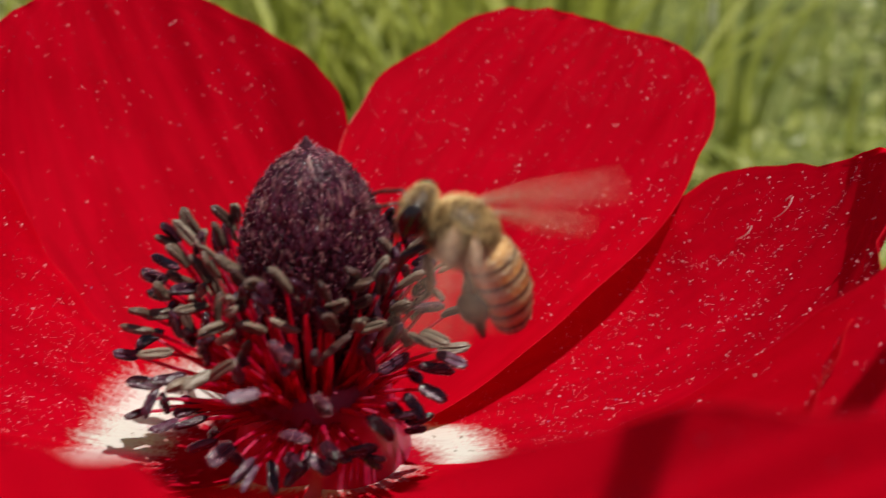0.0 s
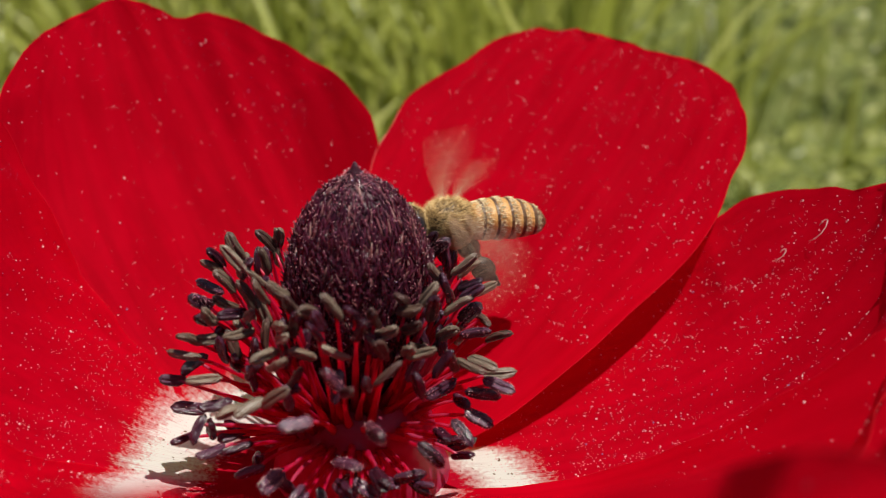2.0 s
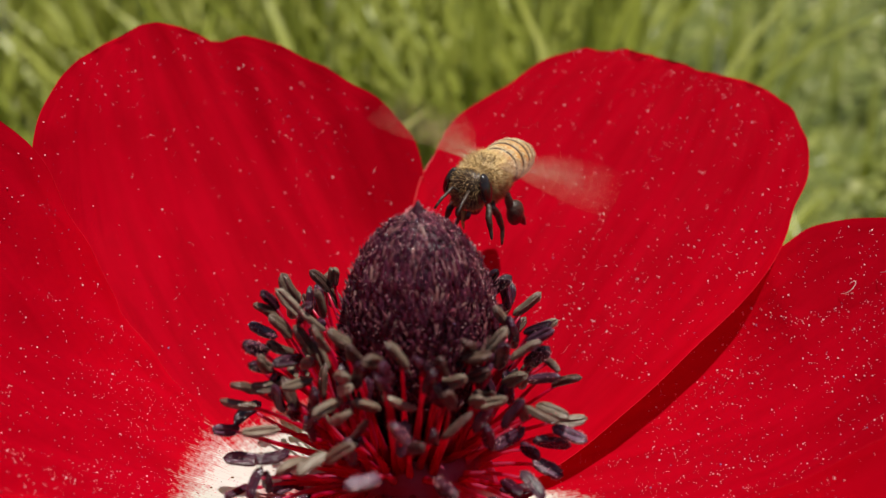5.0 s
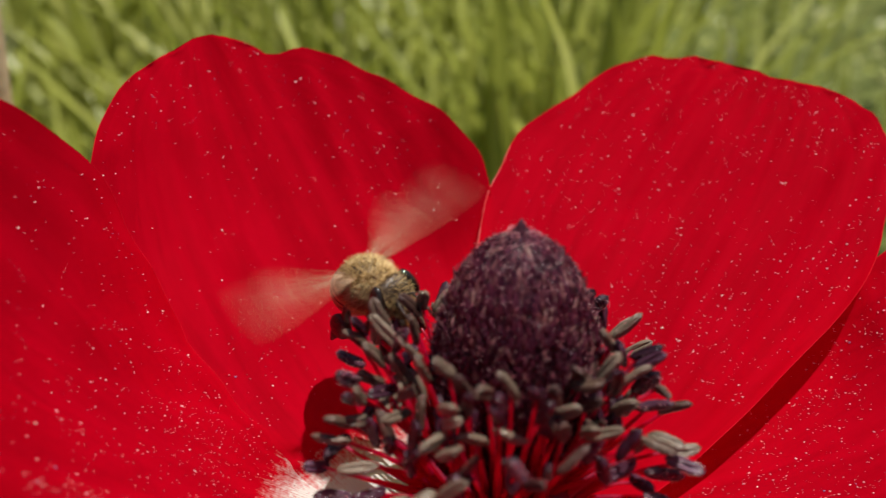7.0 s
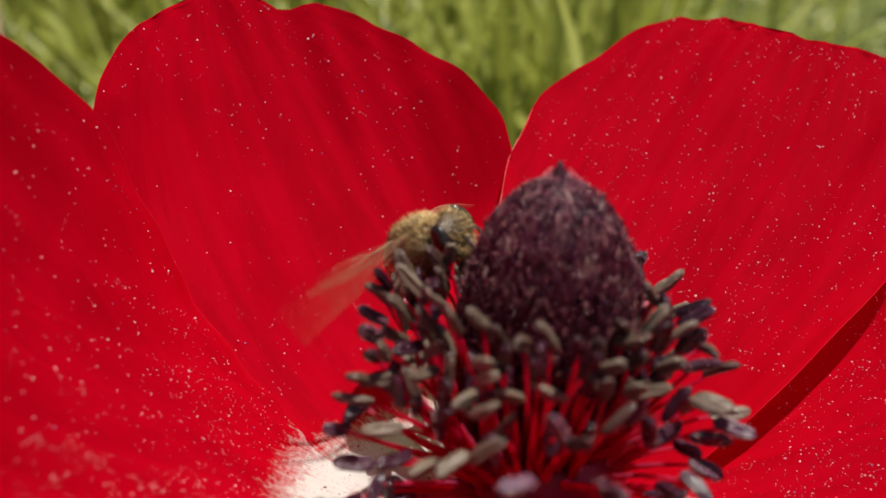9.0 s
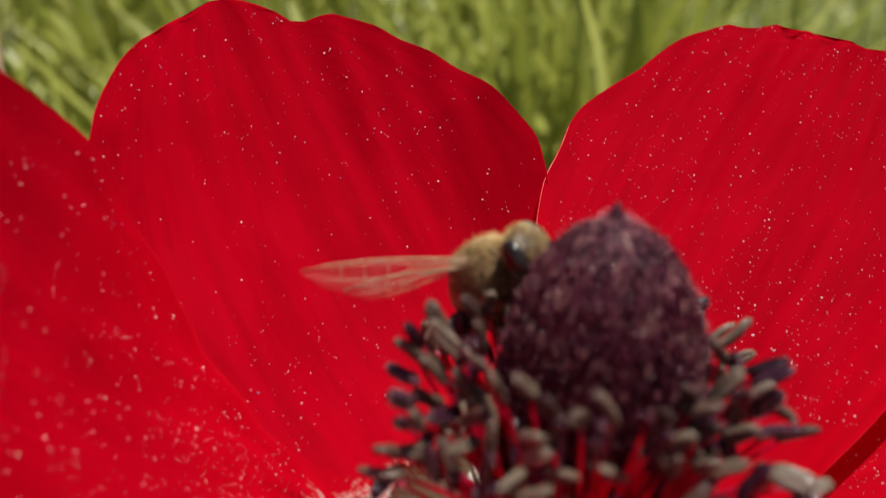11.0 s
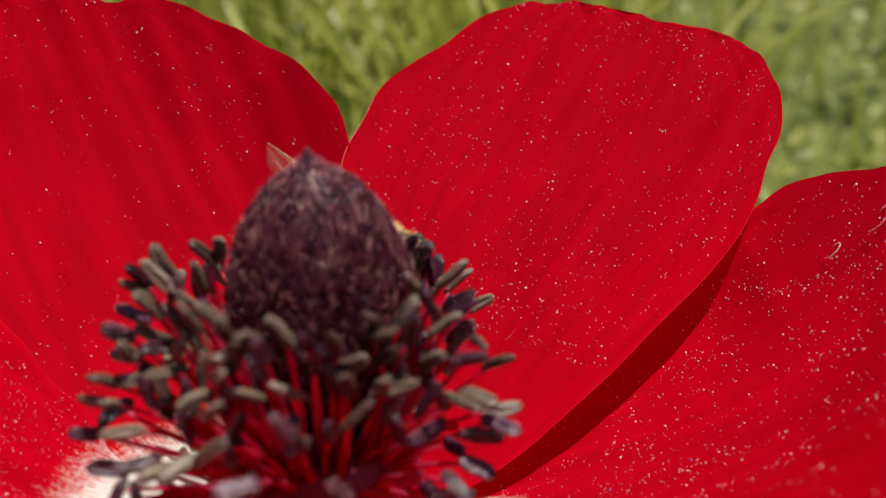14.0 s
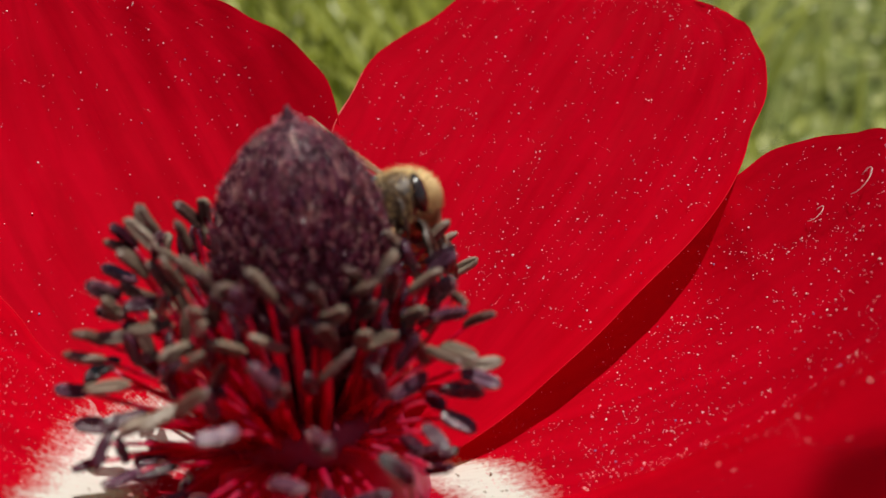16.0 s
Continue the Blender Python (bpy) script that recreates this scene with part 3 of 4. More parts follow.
def anther_mesh(mat, dust=0, seed=0, girth=1.0):
    """Two long lobes with a seam between, two millimetres long, with grains of pollen on it."""
    verts, faces = [], []
    sides, rings = 24, 11
    bow = Vector((0.00012 * math.sin(seed * 2.1), 0.00012 * math.cos(seed * 1.7), 0))
    for j in range(rings):
        s = -1 + 2 * j / (rings - 1)
        r = (math.sqrt(max(0.0, 1 - abs(s) ** 3.0)) * 0.00038 + 0.00002) * girth
        for k in range(sides):
            w = 2 * math.pi * k / sides
            dent = 1 - 0.60 * math.exp(-((math.sin(w / 2 - math.pi / 4) / 0.17) ** 2)) - 0.45 * math.exp(-((math.sin(w / 2 + math.pi / 4) / 0.15) ** 2)) - 0.16 * math.cos(2 * w) ** 8 + 0.05 * math.sin(s * 5 + w)
            verts.append(Vector((r * 1.12 * math.cos(w) * dent, r * 0.82 * math.sin(w) * dent, s * 0.00106)) + bow * (s * s - 0.4))
    for j in range(rings - 1):
        for k in range(sides):
            q = (k + 1) % sides
            faces.append((j * sides + k, j * sides + q, (j + 1) * sides + q, (j + 1) * sides + k))
    faces.append(tuple(range(sides - 1, -1, -1)))
    faces.append(tuple((rings - 1) * sides + k for k in range(sides)))
    body = len(faces)
    rng = random.Random(seed)
    for _ in range(dust):
        p = verts[rng.randrange(sides, sides * (rings - 1))]
        gv, gf = grain(rng, p + Vector((rng.uniform(-1, 1), rng.uniform(-1, 1), rng.uniform(-1, 1))) * 0.00006, rng.uniform(0.000012, 0.00003))
        o = len(verts)
        verts += gv
        faces += [tuple(q + o for q in f) for f in gf]
    me = mesh_from("anther", verts, faces, mat)
    me.materials.append(POLLEN)
    for poly in me.polygons[body:]:
        poly.material_index = 1
    return me


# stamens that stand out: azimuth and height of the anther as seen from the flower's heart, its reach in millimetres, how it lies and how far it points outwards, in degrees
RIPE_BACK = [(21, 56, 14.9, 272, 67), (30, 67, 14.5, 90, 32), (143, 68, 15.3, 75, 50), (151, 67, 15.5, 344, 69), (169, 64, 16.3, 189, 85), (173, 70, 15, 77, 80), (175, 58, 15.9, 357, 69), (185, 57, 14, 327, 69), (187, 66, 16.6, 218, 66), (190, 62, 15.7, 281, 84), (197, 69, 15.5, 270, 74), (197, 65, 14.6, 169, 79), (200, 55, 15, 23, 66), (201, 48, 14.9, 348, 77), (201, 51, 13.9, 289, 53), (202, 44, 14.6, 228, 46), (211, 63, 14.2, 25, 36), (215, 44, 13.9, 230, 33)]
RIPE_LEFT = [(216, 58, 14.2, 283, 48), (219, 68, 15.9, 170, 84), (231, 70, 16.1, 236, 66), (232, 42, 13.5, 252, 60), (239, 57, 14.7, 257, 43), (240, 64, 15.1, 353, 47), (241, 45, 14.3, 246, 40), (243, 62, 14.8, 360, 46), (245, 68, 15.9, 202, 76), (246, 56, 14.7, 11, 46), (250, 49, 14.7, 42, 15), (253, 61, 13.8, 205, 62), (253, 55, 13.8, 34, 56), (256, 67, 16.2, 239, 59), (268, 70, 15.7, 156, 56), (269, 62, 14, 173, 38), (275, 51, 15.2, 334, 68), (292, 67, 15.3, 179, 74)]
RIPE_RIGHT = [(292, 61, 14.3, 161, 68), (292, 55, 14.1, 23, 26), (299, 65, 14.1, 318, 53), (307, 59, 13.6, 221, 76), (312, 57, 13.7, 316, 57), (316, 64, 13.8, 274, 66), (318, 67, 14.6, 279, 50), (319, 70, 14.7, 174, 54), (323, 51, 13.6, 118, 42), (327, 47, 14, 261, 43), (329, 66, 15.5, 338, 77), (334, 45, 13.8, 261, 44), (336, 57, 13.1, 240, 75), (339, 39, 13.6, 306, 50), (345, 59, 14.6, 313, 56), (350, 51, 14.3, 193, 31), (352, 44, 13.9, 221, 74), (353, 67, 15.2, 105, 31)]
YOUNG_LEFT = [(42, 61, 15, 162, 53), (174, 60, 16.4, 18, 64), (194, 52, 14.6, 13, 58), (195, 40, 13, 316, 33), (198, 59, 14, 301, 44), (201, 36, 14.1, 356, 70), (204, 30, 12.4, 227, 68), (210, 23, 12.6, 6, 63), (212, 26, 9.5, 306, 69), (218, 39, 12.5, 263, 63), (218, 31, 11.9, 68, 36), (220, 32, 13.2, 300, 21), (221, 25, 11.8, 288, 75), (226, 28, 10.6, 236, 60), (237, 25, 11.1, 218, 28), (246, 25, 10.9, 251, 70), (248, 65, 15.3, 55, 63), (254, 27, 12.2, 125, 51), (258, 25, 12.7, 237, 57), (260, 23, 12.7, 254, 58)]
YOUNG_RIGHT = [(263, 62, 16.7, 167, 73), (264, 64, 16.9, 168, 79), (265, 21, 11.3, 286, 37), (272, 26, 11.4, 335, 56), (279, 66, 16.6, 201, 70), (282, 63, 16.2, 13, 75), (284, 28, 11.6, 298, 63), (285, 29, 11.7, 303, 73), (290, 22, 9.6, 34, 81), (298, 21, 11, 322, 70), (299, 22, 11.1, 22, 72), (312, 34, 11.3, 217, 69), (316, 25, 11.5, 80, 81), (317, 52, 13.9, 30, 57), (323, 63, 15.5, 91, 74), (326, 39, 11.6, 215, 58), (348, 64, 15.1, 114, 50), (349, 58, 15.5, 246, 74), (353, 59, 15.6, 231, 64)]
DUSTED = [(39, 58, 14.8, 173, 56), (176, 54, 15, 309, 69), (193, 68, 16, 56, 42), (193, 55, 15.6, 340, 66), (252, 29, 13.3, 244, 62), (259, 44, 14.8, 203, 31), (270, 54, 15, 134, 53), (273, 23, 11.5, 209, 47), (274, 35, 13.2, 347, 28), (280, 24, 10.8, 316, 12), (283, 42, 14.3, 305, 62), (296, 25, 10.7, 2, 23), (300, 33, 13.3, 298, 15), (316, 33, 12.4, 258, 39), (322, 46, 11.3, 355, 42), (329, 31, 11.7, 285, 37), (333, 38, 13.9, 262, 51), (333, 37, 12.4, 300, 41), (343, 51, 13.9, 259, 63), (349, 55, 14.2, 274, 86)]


def build_stamens(flower):
    rng = random.Random(21)
    ripe = [anther_mesh(ANTHER, 6 + 8 * i, i, 0.76 + 0.07 * i) for i in range(3)]
    young = [anther_mesh(ANTHER_YOUNG, 3 + 8 * i, 10 + i, 0.80 + 0.07 * i) for i in range(3)]
    dusted = [anther_mesh(ANTHER_YOUNG, 120 + 60 * i, 20 + i, 0.92 + 0.08 * i) for i in range(3)]
    root = Vector((-0.0092, 0.0512, 0.1045))
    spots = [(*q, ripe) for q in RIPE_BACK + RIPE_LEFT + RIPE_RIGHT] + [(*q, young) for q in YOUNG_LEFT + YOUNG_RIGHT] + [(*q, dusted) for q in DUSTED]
    # those behind the cone and those in the thick of it
    for _ in range(40):
        spots.append((rng.uniform(30, 150), rng.uniform(34, 60), rng.uniform(12.5, 14.5), rng.uniform(0, 180), rng.uniform(40, 80), ripe if rng.random() < 0.6 else young))
    for _ in range(48):
        spots.append((rng.uniform(165, 380), rng.uniform(50, 69), rng.uniform(11.8, 13.4), rng.uniform(0, 180), rng.uniform(20, 80), ripe if rng.random() < 0.35 else young))
    for _ in range(6):
        spots.append((rng.uniform(190, 350), rng.uniform(10, 22), rng.uniform(7.0, 9.0), rng.uniform(0, 180), rng.uniform(30, 80), young))
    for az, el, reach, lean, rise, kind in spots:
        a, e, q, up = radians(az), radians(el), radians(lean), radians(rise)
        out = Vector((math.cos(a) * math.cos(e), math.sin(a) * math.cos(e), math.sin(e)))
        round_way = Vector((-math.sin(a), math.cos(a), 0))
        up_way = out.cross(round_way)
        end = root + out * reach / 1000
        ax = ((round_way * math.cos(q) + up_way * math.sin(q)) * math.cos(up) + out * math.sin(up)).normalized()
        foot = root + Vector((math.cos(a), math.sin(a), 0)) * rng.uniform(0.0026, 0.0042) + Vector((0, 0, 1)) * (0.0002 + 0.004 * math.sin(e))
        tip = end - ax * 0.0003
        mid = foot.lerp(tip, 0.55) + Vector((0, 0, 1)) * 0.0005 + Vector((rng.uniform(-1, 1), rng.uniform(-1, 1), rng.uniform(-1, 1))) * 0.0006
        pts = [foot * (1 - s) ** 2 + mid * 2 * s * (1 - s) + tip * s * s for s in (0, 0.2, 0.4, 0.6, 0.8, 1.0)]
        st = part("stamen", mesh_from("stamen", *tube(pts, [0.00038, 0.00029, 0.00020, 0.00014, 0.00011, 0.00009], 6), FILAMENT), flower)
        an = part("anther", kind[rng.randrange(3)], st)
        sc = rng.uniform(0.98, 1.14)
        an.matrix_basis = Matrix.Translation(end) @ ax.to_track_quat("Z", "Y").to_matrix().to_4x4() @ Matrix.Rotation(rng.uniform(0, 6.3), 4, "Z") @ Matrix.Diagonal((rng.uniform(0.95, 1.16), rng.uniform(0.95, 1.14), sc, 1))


def build_flower():
    flower = tagged(new("anemone"), "open scarlet anemone with dark cone and purple-grey stamens", "flower")
    for i, (name, shape) in enumerate(PETALS.items()):
        build_petal(name, shape, flower, i + 1, {"back_left": 900, "back_right": 2000, "side_left": 2700, "front_left": 300, "front_right": 2200}.get(name, 3700))
    v, f = lathe([(0.004, -0.0050), (0.0062, -0.0028), (0.0070, -0.0016), (0.0064, 0.0000), (0.0058, 0.0020), (0.0052, 0.0044), (0.0046, 0.008)], 28)
    part("receptacle", mesh_from("receptacle", *moved((v, f), Matrix.Translation(HEART)), FILAMENT), flower)
    build_cone(flower)
    build_stamens(flower)
    pts = [(-0.0087 + 0.004 * math.sin(s * 2), 0.051 + 0.006 * math.sin(s * 2.4), 0.0985 * (1 - s) - 0.002) for s in np.linspace(0, 1, 14)]
    part("stem", mesh_from("stem", *tube(pts, [0.0019] * 14, 12), STEM), flower, "slender green hairy stem")
    return flower


# ---- the bee ----
def ball(rx, ry, rz, at=(0, 0, 0), seg=24, rings=14, power=2.0):
    prof = []
    for j in range(rings + 1):
        w = -math.pi / 2 + math.pi * j / rings
        prof.append((max(0.00002, abs(math.cos(w)) ** (2 / power)), math.copysign(abs(math.sin(w)) ** (2 / power), math.sin(w))))
    v, f = lathe(prof, seg)
    return [Vector((q.x * rx + at[0], q.y * ry + at[1], q.z * rz + at[2])) for q in v], f


def fur_on(rng, count, rx, ry, rz, at, length, lie=Vector((-0.5, 0, 0)), keep=None, wid=0.000035):
    pieces = []
    for _ in range(count):
        d = Vector((rng.gauss(0, 1), rng.gauss(0, 1), rng.gauss(0, 1))).normalized()
        if keep and not keep(d):
            continue
        p = Vector((d.x * rx, d.y * ry, d.z * rz)) + Vector(at)
        n = Vector((d.x / rx, d.y / ry, d.z / rz)).normalized()
        h = (n + lie * rng.uniform(0.2, 1.0) + Vector((rng.uniform(-1, 1), rng.uniform(-1, 1), rng.uniform(-1, 1))) * 0.3).normalized()
        ln = length * rng.uniform(0.6, 1.2)
        s = n.orthogonal().normalized()
        c = n.cross(s)
        v = [p - n * 0.00005 + s * wid, p - n * 0.00005 - s * wid * 0.5 + c * wid * 0.87, p - n * 0.00005 - s * wid * 0.5 - c * wid * 0.87, p + h * ln]
        pieces.append((v, [(0, 1, 3), (1, 2, 3), (2, 0, 3), (0, 2, 1)]))
    return gather(pieces)


def build_bee():
    rng = random.Random(8)
    mm = 0.00094
    bee = tagged(new("honeybee"), "furry golden-brown honeybee with striped abdomen, hovering round the flower", "bee")
    thorax = part("thorax", mesh_from("thorax", *ball(1.9 * mm, 1.72 * mm, 1.68 * mm), CHITIN), bee, "round furry golden thorax")
    part("fur", mesh_from("fur", *fur_on(rng, 13000, 1.9 * mm, 1.72 * mm, 1.68 * mm, (0, 0, 0), 0.6 * mm, Vector((-1.1, 0, 0)), lambda d: d.z < 0.80 or d.x < -0.30 or rng.random() < 0.4, wid=0.000019), FUR), thorax, kind="stuff")
    # head, seen from the front as a rounded triangle
    hv, hf = ball(0.92 * mm, 1.58 * mm, 1.52 * mm)
    hv = [Vector((v.x, v.y * (1 + 0.16 * v.z / (1.52 * mm)), v.z)) + Vector((2.75 * mm, 0, -0.1 * mm)) for v in hv]
    antennae = []
    head = part("head", mesh_from("head", hv, hf, CHITIN), bee)
    part("fur", mesh_from("fur", *fur_on(rng, 2200, 0.92 * mm, 1.56 * mm, 1.52 * mm, (2.75 * mm, 0, -0.1 * mm), 0.36 * mm, Vector((0.1, 0, -0.3)), lambda d: abs(d.y) < 0.72, 0.00002), FUR), head, kind="stuff")
    for s in (-1, 1):
        ev, ef = ball(0.66 * mm, 0.46 * mm, 1.14 * mm)
        m = Matrix.Translation((2.82 * mm, s * 1.38 * mm, 0.25 * mm)) @ Matrix.Rotation(s * 0.28, 4, "X")
        part("eye", mesh_from("eye", *moved((ev, ef), m), EYE), head, "glossy black compound eye")
        base = Vector((3.55, s * 0.3, 0.0)) * mm
        elbow = base + Vector((0.3, s * 0.35, 0.45)) * mm
        tip = elbow + Vector((2.3, s * 0.25, -0.35)) * mm
        pts = [base, base.lerp(elbow, 0.5), elbow, elbow.lerp(tip, 0.25), elbow.lerp(tip, 0.6) + Vector((0, 0, 0.12 * mm)), tip]
        antennae.append((base, part("antenna", mesh_from("antenna", *tube(pts, [q * mm for q in (0.09, 0.08, 0.10, 0.12, 0.12, 0.09)], 8), LEG), head)))
        md = [Vector((3.2, s * 0.45, -1.6)) * mm, Vector((3.35, s * 0.4, -2.0)) * mm, Vector((3.3, s * 0.1, -2.35)) * mm]
        part("mandible", mesh_from("mandible", *tube(md, [0.22 * mm, 0.2 * mm, 0.07 * mm], 8), CHITIN), head)
    tongue = [Vector((3.2, 0, -1.7)) * mm, Vector((3.2, 0, -2.6)) * mm, Vector((2.9, 0, -3.2)) * mm]
    part("tongue", mesh_from("tongue", *tube(tongue, [0.2 * mm, 0.15 * mm, 0.05 * mm], 8), AMBER), head)
    # abdomen: overlapping rings, amber in front and darker behind, each with a dark hind band
    hinge = new("abdomen")
    hinge.parent = bee
    tagged(hinge, "striped amber and brown abdomen")

    def girth(s):
        return float(np.interp(s, [0, 0.06, 0.2, 0.4, 0.6, 0.8, 0.93, 1.0], [1.10, 1.45, 1.64, 1.72, 1.62, 1.30, 0.82, 0.12])) * mm

    length = 6.85 * mm
    bands = [(0.0, 0.17, AMBER), (0.15, 0.33, AMBER), (0.31, 0.50, AMBER), (0.48, 0.66, AMBER), (0.64, 0.82, AMBER), (0.80, 1.0, DARKBAND)]
    for i, (s0, s1, mat) in enumerate(bands):
        for piece_no, (a, b, mt) in enumerate(((s0, s0 + (s1 - s0) * (0.84 if i < 3 else 0.76), mat), (s0 + (s1 - s0) * (0.82 if i < 3 else 0.74), s1, DARKBAND))):
            prof = []
            for q in range(7):
                s = a + (b - a) * q / 6
                prof.append((girth(s) * (1 + 0.02 * (q / 6)) + (0.00004 if piece_no else 0), s))
            v, f = lathe(prof, 28)
            v = [Vector((-p.z * length, p.x * 1.0, p.y * 0.92 + 0.25 * mm * math.sin(p.z * 2.6) - 0.55 * mm * p.z * p.z)) for p in v]
            part("tergite" if not piece_no else "band", mesh_from("tergite", v, [tuple(reversed(q)) for q in f], mt), hinge)
        s = s0 + 0.03
        hairs = []
        for _ in range(420 if i else 700):
            w = rng.uniform(0, 2 * math.pi)
            ss = s + rng.uniform(-0.02, 0.045 if i else 0.13)
            r = girth(ss)
            p = Vector((-ss * length, r * math.cos(w), r * 0.92 * math.sin(w) + 0.25 * mm * math.sin(ss * 2.6) - 0.55 * mm * ss * ss))
            n = Vector((0, math.cos(w), math.sin(w)))
            tdir = n.cross(Vector((1, 0, 0)))
            wd = 0.00003
            e = p + (n * 0.45 + Vector((-1, 0, 0)) + tdir * rng.uniform(-0.3, 0.3)) * rng.uniform(0.16, 0.36) * mm * (1 if i < 4 else 0.6)
            hairs.append(([p + tdir * wd, p - tdir * wd, p + n * wd * 1.5, e], [(0, 1, 3), (1, 2, 3), (2, 0, 3), (0, 2, 1)]))
        part("hair_band", mesh_from("hair_band", *gather(hairs), PALEHAIR), hinge, kind="stuff")
    # legs
    legs = [
        (1.3, [(0.4, -1.6), (0.9, -2.2), (0.9, -3.1), (1.1, -3.7)], [0.22, 0.26, 0.17, 0.08]),
        (0.2, [(0.9, -1.7), (0.2, -2.6), (-0.3, -3.8), (0.1, -4.9)], [0.24, 0.28, 0.19, 0.09]),
        (-0.9, [(-0.7, -1.6), (-1.2, -2.9), (-2.3, -3.7), (-3.2, -4.7)], [0.28, 0.36, 0.46, 0.14]),
    ]
    for x0, way, rad in legs:
        for s in (-1, 1):
            pts = [Vector((x0, s * 0.9, -1.2)) * mm]
            pts += [Vector((x0 + dx, s * (1.35 + 0.25 * i), dz)) * mm for i, (dx, dz) in enumerate(way)]
            dense, rr = [], []
            radii = [0.2] + rad
            for i in range(len(pts) - 1):
                for q in range(4):
                    dense.append(pts[i].lerp(pts[i + 1], q / 4))
                    rr.append((radii[i] + (radii[i + 1] - radii[i]) * q / 4) * mm * (1.12 if q == 2 else 1.0))
            dense.append(pts[-1])
            rr.append(radii[-1] * mm)
            leg = part("leg", mesh_from("leg", *tube(dense, rr, 9), LEG), bee, "dark slender jointed leg")
            if x0 < 0:
                bv, bf = ball(0.95 * mm, 0.62 * mm, 1.2 * mm)
                part("pollen_basket", mesh_from("pollen_basket", *moved((bv, bf), Matrix.Translation(pts[3].lerp(pts[2], 0.45)) @ Matrix.Rotation(0.7, 4, "Y")), LEG), leg, "blackish packed pollen load")
    # wings, built lying along +y from their root
    wings = []

    def wing(length, chord, sweep):
        verts, faces = [], []
        nu, nw = 22, 7
        for i in range(nu + 1):
            s = i / nu
            lead = 0.10 * chord * math.sin(s * 3.1) - 0.25 * chord * max(0, s - 0.75) ** 1.4
            width = chord * (0.16 + 0.84 * math.sin(min(1, s * 1.05) * math.pi * 0.5) ** 1.1) * max(0.02, 1 - s ** 3.4) ** 0.75
            for j in range(nw + 1):
                c = j / nw
                verts.append(Vector((lead - width * c - sweep * s * s * length, s * length, 0.00012 * math.sin(c * 9 + s * 5))))
        for i in range(nu):
            for j in range(nw):
                o = i * (nw + 1) + j
                faces.append((o, o + 1, o + nw + 2, o + nw + 1))
        veins = []
        for c0, c1, e in ((0, 0, 1.0), (2, 1, 0.92), (3, 4, 0.88), (5, 6, 0.7)):
            pts = []
            for q in range(10):
                s = e * q / 9
                i = min(nu, int(s * nu))
                j = round(c0 + (c1 - c0) * q / 9)
                pts.append(verts[i * (nw + 1) + j])
            veins.append(tube(pts, [0.00006 * (1 - 0.07 * q) * (1.3 if c0 == 0 else 0.7) for q in range(10)], 5))
        for i, j0, j1 in ((7, 0, 3), (11, 1, 5), (14, 1, 4), (17, 0, 4)):
            veins.append(tube([verts[i * (nw + 1) + j] for j in range(j0, j1 + 1)], [0.000016] * (j1 - j0 + 1), 4))
        return verts, faces, gather(veins)

    for name, ln, ch, sw, x in (("forewing", 9.2 * mm, 2.5 * mm, 0.05, 0.5), ("hindwing", 6.4 * mm, 1.7 * mm, 0.10, -0.6)):
        wv, wf, vv = wing(ln, ch, sw)
        for s in (1, -1):
            flip = Matrix.Diagonal((1, s, 1, 1))
            ob = part(name, mesh_from(name, *moved((wv, wf), flip), WING), bee, "clear veined membranous wing")
            part("venation", mesh_from("venation", *moved(vv, flip), VEIN), ob, kind="stuff")
            wings.append((ob, s, Vector((x * mm, s * 1.0 * mm, 1.25 * mm)), name))
    return bee, hinge, wings, antennae


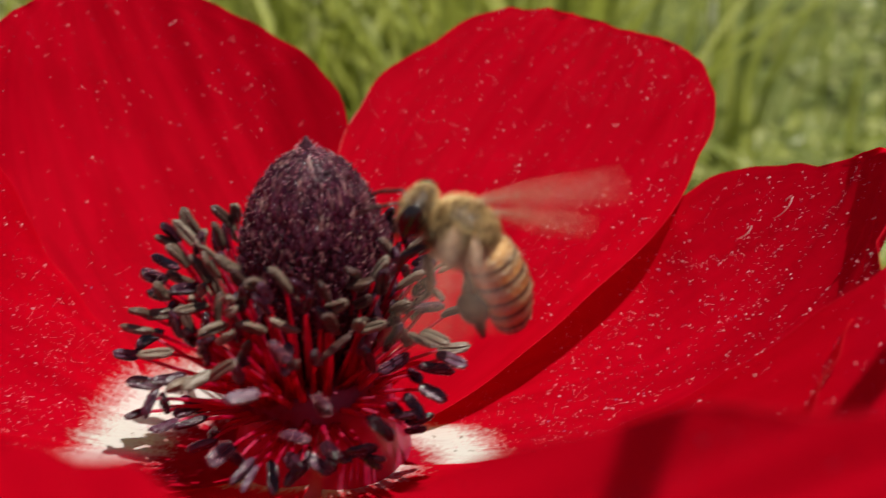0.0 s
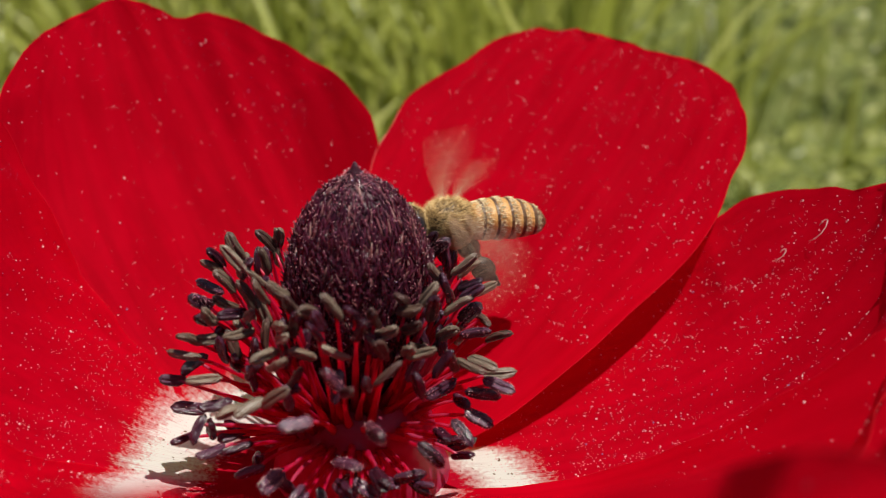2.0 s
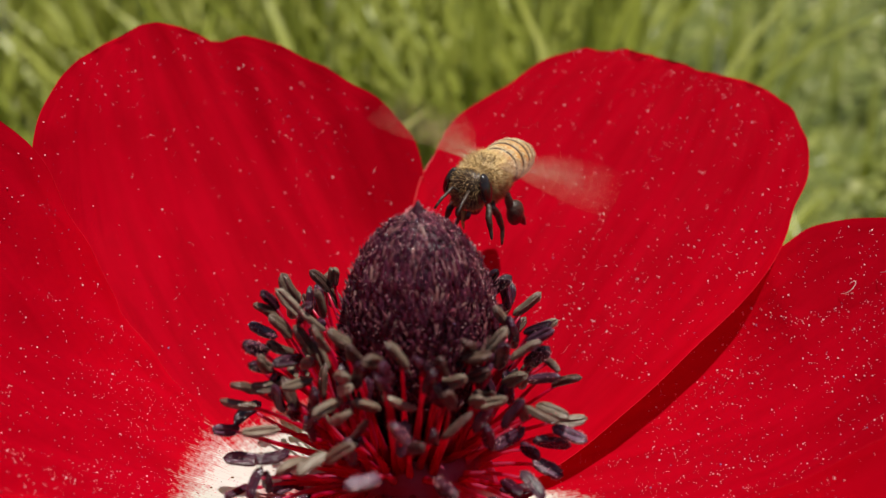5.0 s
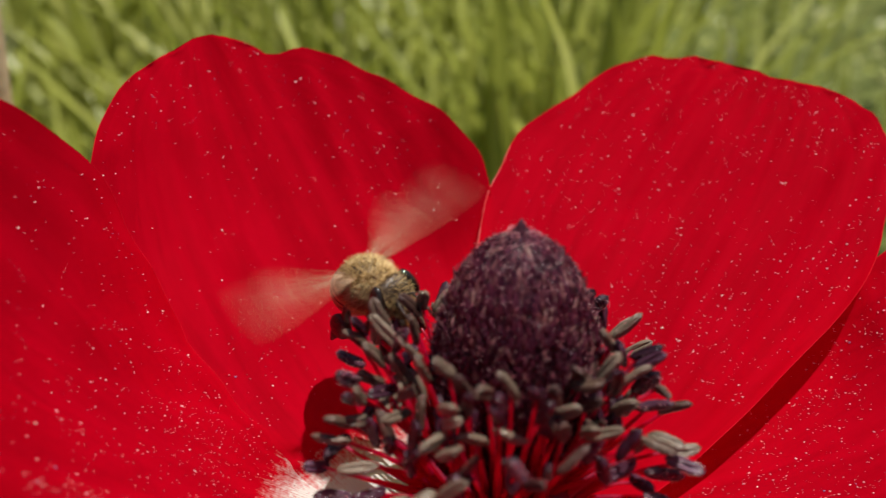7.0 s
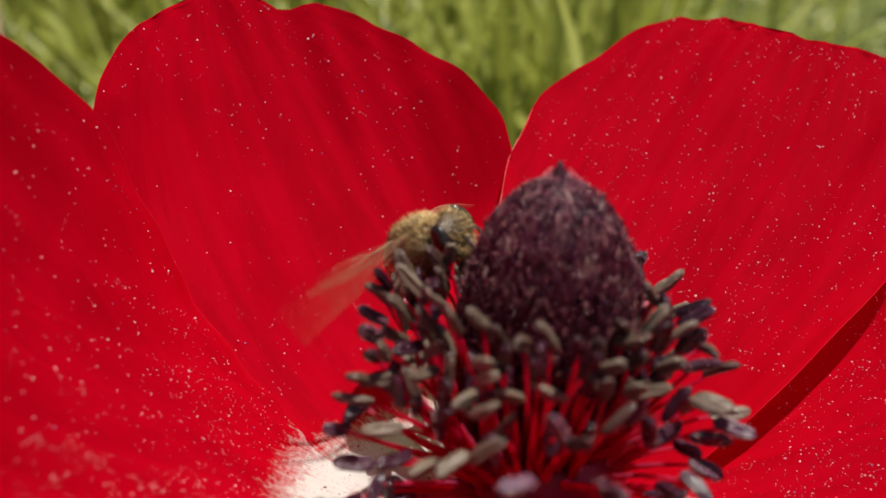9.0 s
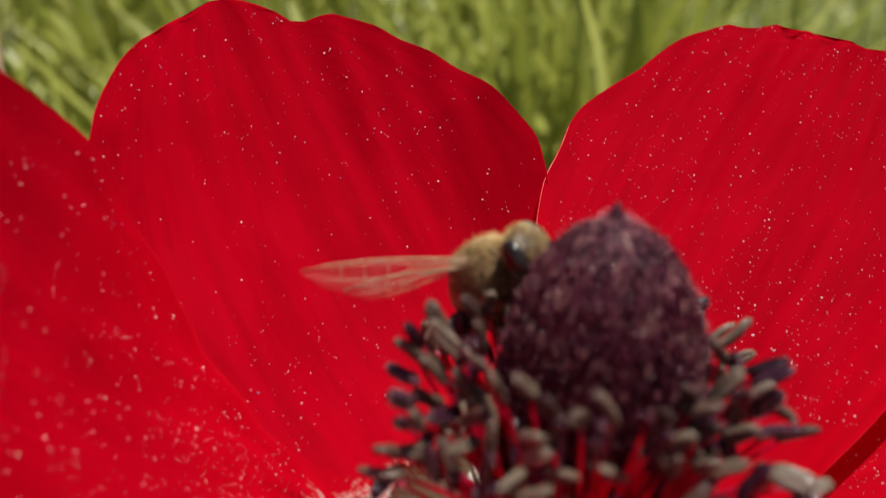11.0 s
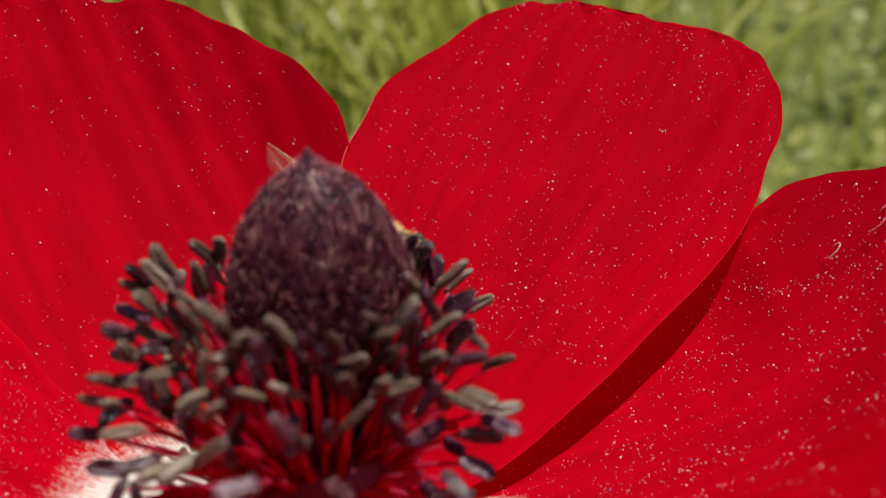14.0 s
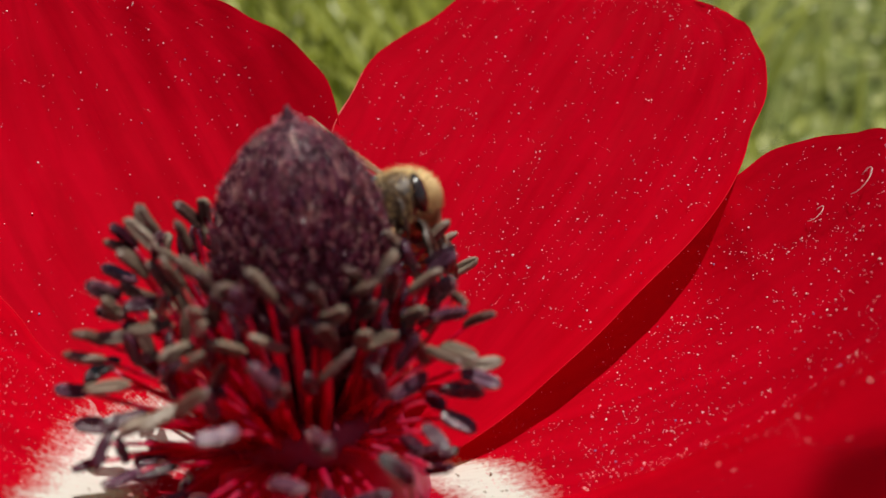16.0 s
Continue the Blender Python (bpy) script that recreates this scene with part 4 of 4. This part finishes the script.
# ---- what moves ----
BEE = [
    (0.00, 0.00098, 0.04332, 0.12405, 166, 24, -10, -46),
    (0.04, 0.00086, 0.04338, 0.12415, 166, 24, -10, -46),
    (0.10, 0.00065, 0.04702, 0.12344, 168, 28, -10, -40),
    (0.20, 0.00070, 0.04851, 0.12268, 170, 34, -8, -28),
    (0.30, 0.00138, 0.04803, 0.12361, 172, 42, -5, -20),
    (0.40, 0.00115, 0.04772, 0.12482, 175, 26, 0, -18),
    (0.50, 0.00330, 0.04991, 0.12667, 178, 10, 0, -22),
    (0.60, 0.00409, 0.05107, 0.12676, 180, 12, 0, -20),
    (0.70, 0.00467, 0.05128, 0.12503, 180, 14, 0, -16),
    (0.80, 0.00433, 0.05079, 0.12409, 180, 10, 0, -10),
    (1.00, 0.00364, 0.05292, 0.12339, 180, 9, 0, 0),
    (1.20, 0.00265, 0.05466, 0.12146, 183, 12, 0, 0),
    (1.50, 0.00349, 0.05863, 0.11972, 188, 8, 0, 0),
    (1.80, -0.00068, 0.05970, 0.11774, 195, 6, 0, 0),
    (2.00, -0.00246, 0.05933, 0.11713, 198, 6, 0, 0),
    (2.20, -0.00356, 0.05935, 0.11715, 198, 6, 0, 0),
    (2.40, -0.00105, 0.05969, 0.11961, 195, 6, 0, 0),
    (2.50, 0.00128, 0.05801, 0.11865, 197, 8, 0, 0),
    (2.60, 0.00193, 0.05710, 0.11720, 198, 8, 0, 0),
    (2.80, 0.00007, 0.05716, 0.11913, 202, 8, 0, 0),
    (3.00, 0.00141, 0.05551, 0.11842, 206, 8, 0, 0),
    (3.20, 0.00072, 0.05704, 0.11890, 205, 8, 0, 0),
    (3.40, -0.00223, 0.05897, 0.12002, 230, 8, 0, -14),
    (3.50, -0.00314, 0.05907, 0.12015, 240, 10, 0, -22),
    (3.60, -0.00487, 0.05960, 0.12099, 238, 10, 0, -18),
    (3.80, -0.00333, 0.06129, 0.12375, 226, 10, 0, -5),
    (4.00, -0.00316, 0.06102, 0.12329, 228, 10, 0, -5),
    (4.20, -0.00405, 0.05911, 0.12020, 228, 8, 0, -5),
    (4.80, -0.00310, 0.06294, 0.12072, 238, 8, 0, 0),
    (5.40, -0.00782, 0.06447, 0.12123, 250, 5, 0, 0),
    (5.90, -0.01260, 0.06188, 0.12070, 268, -5, 0, 0),
    (6.30, -0.01438, 0.05889, 0.11932, 292, 6, 10, -42),
    (6.50, -0.01430, 0.05836, 0.11841, 298, 4, 10, -42),
    (6.70, -0.01595, 0.05783, 0.11723, 302, 4, 10, -42),
    (7.00, -0.01716, 0.05831, 0.11757, 310, 10, 10, -42),
    (7.20, -0.01601, 0.05846, 0.11727, 314, 14, 10, -42),
    (7.50, -0.01592, 0.05880, 0.11703, 318, 20, 12, -42),
    (7.80, -0.01423, 0.05881, 0.11772, 322, 24, 12, -42),
    (8.00, -0.01495, 0.05832, 0.11726, 325, 28, 14, -42),
    (8.20, -0.01515, 0.05821, 0.11724, 326, 30, 14, -42),
    (9.20, -0.01533, 0.05795, 0.11748, 328, 34, 8, -36),
    (10.30, -0.01517, 0.05690, 0.11839, 332, 36, 0, -36),
    (10.50, -0.01462, 0.05684, 0.11850, 332, 36, 0, -36),
    (11.00, -0.01354, 0.05705, 0.11900, 334, 40, 0, -36),
    (11.50, -0.01234, 0.05741, 0.11928, 334, 34, 0, -36),
    (12.00, -0.01038, 0.05795, 0.11857, 332, 26, 0, -36),
    (12.50, -0.00856, 0.05843, 0.11714, 330, 22, 0, -36),
    (13.00, -0.00611, 0.05833, 0.11644, 328, 22, -18, -36),
    (13.50, -0.00598, 0.05819, 0.11638, 318, 16, -14, -36),
    (14.00, -0.00571, 0.05842, 0.11614, 310, 12, -10, -36),
    (14.50, -0.00482, 0.05761, 0.11461, 296, 10, -6, -36),
    (15.00, -0.00395, 0.05719, 0.11602, 280, 22, 0, -36),
    (15.50, -0.00376, 0.05661, 0.11734, 266, 28, 4, -36),
    (16.00, -0.00287, 0.05581, 0.11817, 256, 30, 6, -36),
]


def swing(t):
    """Degrees by which the abdomen turns to the bee's left, away over the far side of the flower."""
    return float(np.interp(t, [0, 6.0, 6.5, 8.2, 10.0, 13.2, 14.2, 15.2, 16.0], [0, 0, -15, -30, -55, -55, -38, 0, 12]))


def motions():
    walk(bee, [(t, Matrix.Translation((x, y, z)) @ Euler((radians(roll), radians(-pitch), radians(yaw)), "XYZ").to_matrix().to_4x4()) for t, x, y, z, yaw, pitch, roll, bend in BEE])
    walk(abdomen, [(t, Matrix.Translation((-0.0013, 0, 0.0)) @ pose(0, 0, 0, 0, 0, swing(t)) @ pose(0, 0, 0, 0, bend, 0)) for t, x, y, z, yaw, pitch, roll, bend in BEE])
    # feelers stretched out in flight, laid down over the face once it has settled
    for base, ob in antennae:
        dips = [(0.0, 40), (0.3, 30), (0.5, 8), (1.0, 12), (2.0, 4), (3.0, 16), (4.2, 8), (6.3, 40), (8.2, 50), (9.5, 96), (15.0, 104)]
        dips += [(15.5, 90), (16.0, 70)] if base.y < 0 else [(16.0, 104)]
        walk(ob, [(t, Matrix.Translation(base) @ pose(0, 0, 0, 0, dip, 0) @ Matrix.Translation(-base)) for t, dip in dips])
    # the one wing that stays held out when the bee settles: seconds, rise of its tip, its turn out of the cross plane, twist
    rest = [(8.0, -12, 0, 60), (10.5, -13, 0, 76), (11.0, 0, 0, 25), (11.5, 3, 0, 45), (12.0, 9, 0, 35), (12.5, 24, 0, 25), (13.0, 24, 12, 40), (13.5, 40, 26, 30), (14.0, 47, 22, 25), (14.5, 61, 10, 35), (15.0, 36, 26, 65), (15.5, 39, 38, 78), (16.0, 42, 44, 88)]
    facing = [(t, Euler((radians(roll), radians(-pitch), radians(yaw)), "XYZ")) for t, x, y, z, yaw, pitch, roll, bend in BEE]
    for ob, s, at, name in wings:
        rows = []
        for step in [*range(286), *range(288, 481, 3)]:
            t = step / FPS
            fly = 1.0 if t < 8.3 else max(0.0, 1 - (t - 8.3) / 1.2)
            phase = 2 * math.pi * step * 4 / 15 + float(np.interp(t, [0, 0.4, 2.6, 3.0, 3.4], [-1.0, 0.25, 0.25, -1.6, 0.25]))
            level = float(np.interp(t, [4.2, 6.3], [-14, 16])) if s > 0 else 16
            lift = level - 12 * math.sin(phase)
            sweep = float(np.interp(t, [0, 0.4, 4.2, 6.3], [-44, -26, -24, -6])) + float(np.interp(t, [0, 0.4, 4.2, 6.3], [22, 36, 38, 44])) * math.sin(phase)
            if s > 0:
                sweep += float(np.interp(t, [0, 0.4, 1.2, 2.0, 7.2, 7.8], [60, 42, 24, 8, 0, 45]))
            if name == "hindwing":
                lift, sweep = lift - 3, sweep - 18
            beat = (pose(0, 0, 0, 0, 0, s * -sweep) @ pose(0, 0, 0, s * lift) @ pose(0, 0, 0, 0, 26 * math.cos(phase), 0)).to_quaternion()
            if s < 0:
                rise, out, twist = (radians(float(np.interp(t, [q[0] for q in rest], [q[k] for q in rest]))) for k in (1, 2, 3))
                if name == "hindwing":
                    rise -= radians(5)
                k = max(i for i, q in enumerate(facing) if q[0] <= t + 1e-6)
                a, b = facing[k], facing[min(k + 1, len(facing) - 1)]
                way = a[1].to_quaternion().slerp(b[1].to_quaternion(), (t - a[0]) / max(b[0] - a[0], 0.01))
                tilt = Matrix.Rotation(radians(-30), 3, "X")
                span = tilt @ Vector((-math.cos(rise) * math.cos(out), math.sin(out), math.sin(rise) * math.cos(out)))
                up = tilt @ Vector((math.sin(rise), 0, math.cos(rise)))
                lead = (up * math.cos(twist) + span.cross(up) * math.sin(twist)).normalized()
                held = way.inverted() @ Matrix((lead, -span, lead.cross(-span))).transposed().to_quaternion()
            else:
                held = (pose(0, 0, 0, 0, -58, 0) @ pose(0, 0, 0, 0, 0, 80)).to_quaternion()
            rows.append((t, Matrix.Translation(at) @ beat.slerp(held, 1 - fly).to_matrix().to_4x4()))
        walk(ob, rows)


build_ground()
build_meadow()
build_stalk()
build_straws()
build_arch()
anemone = build_flower()
bee, abdomen, wings, antennae = build_bee()
motions()
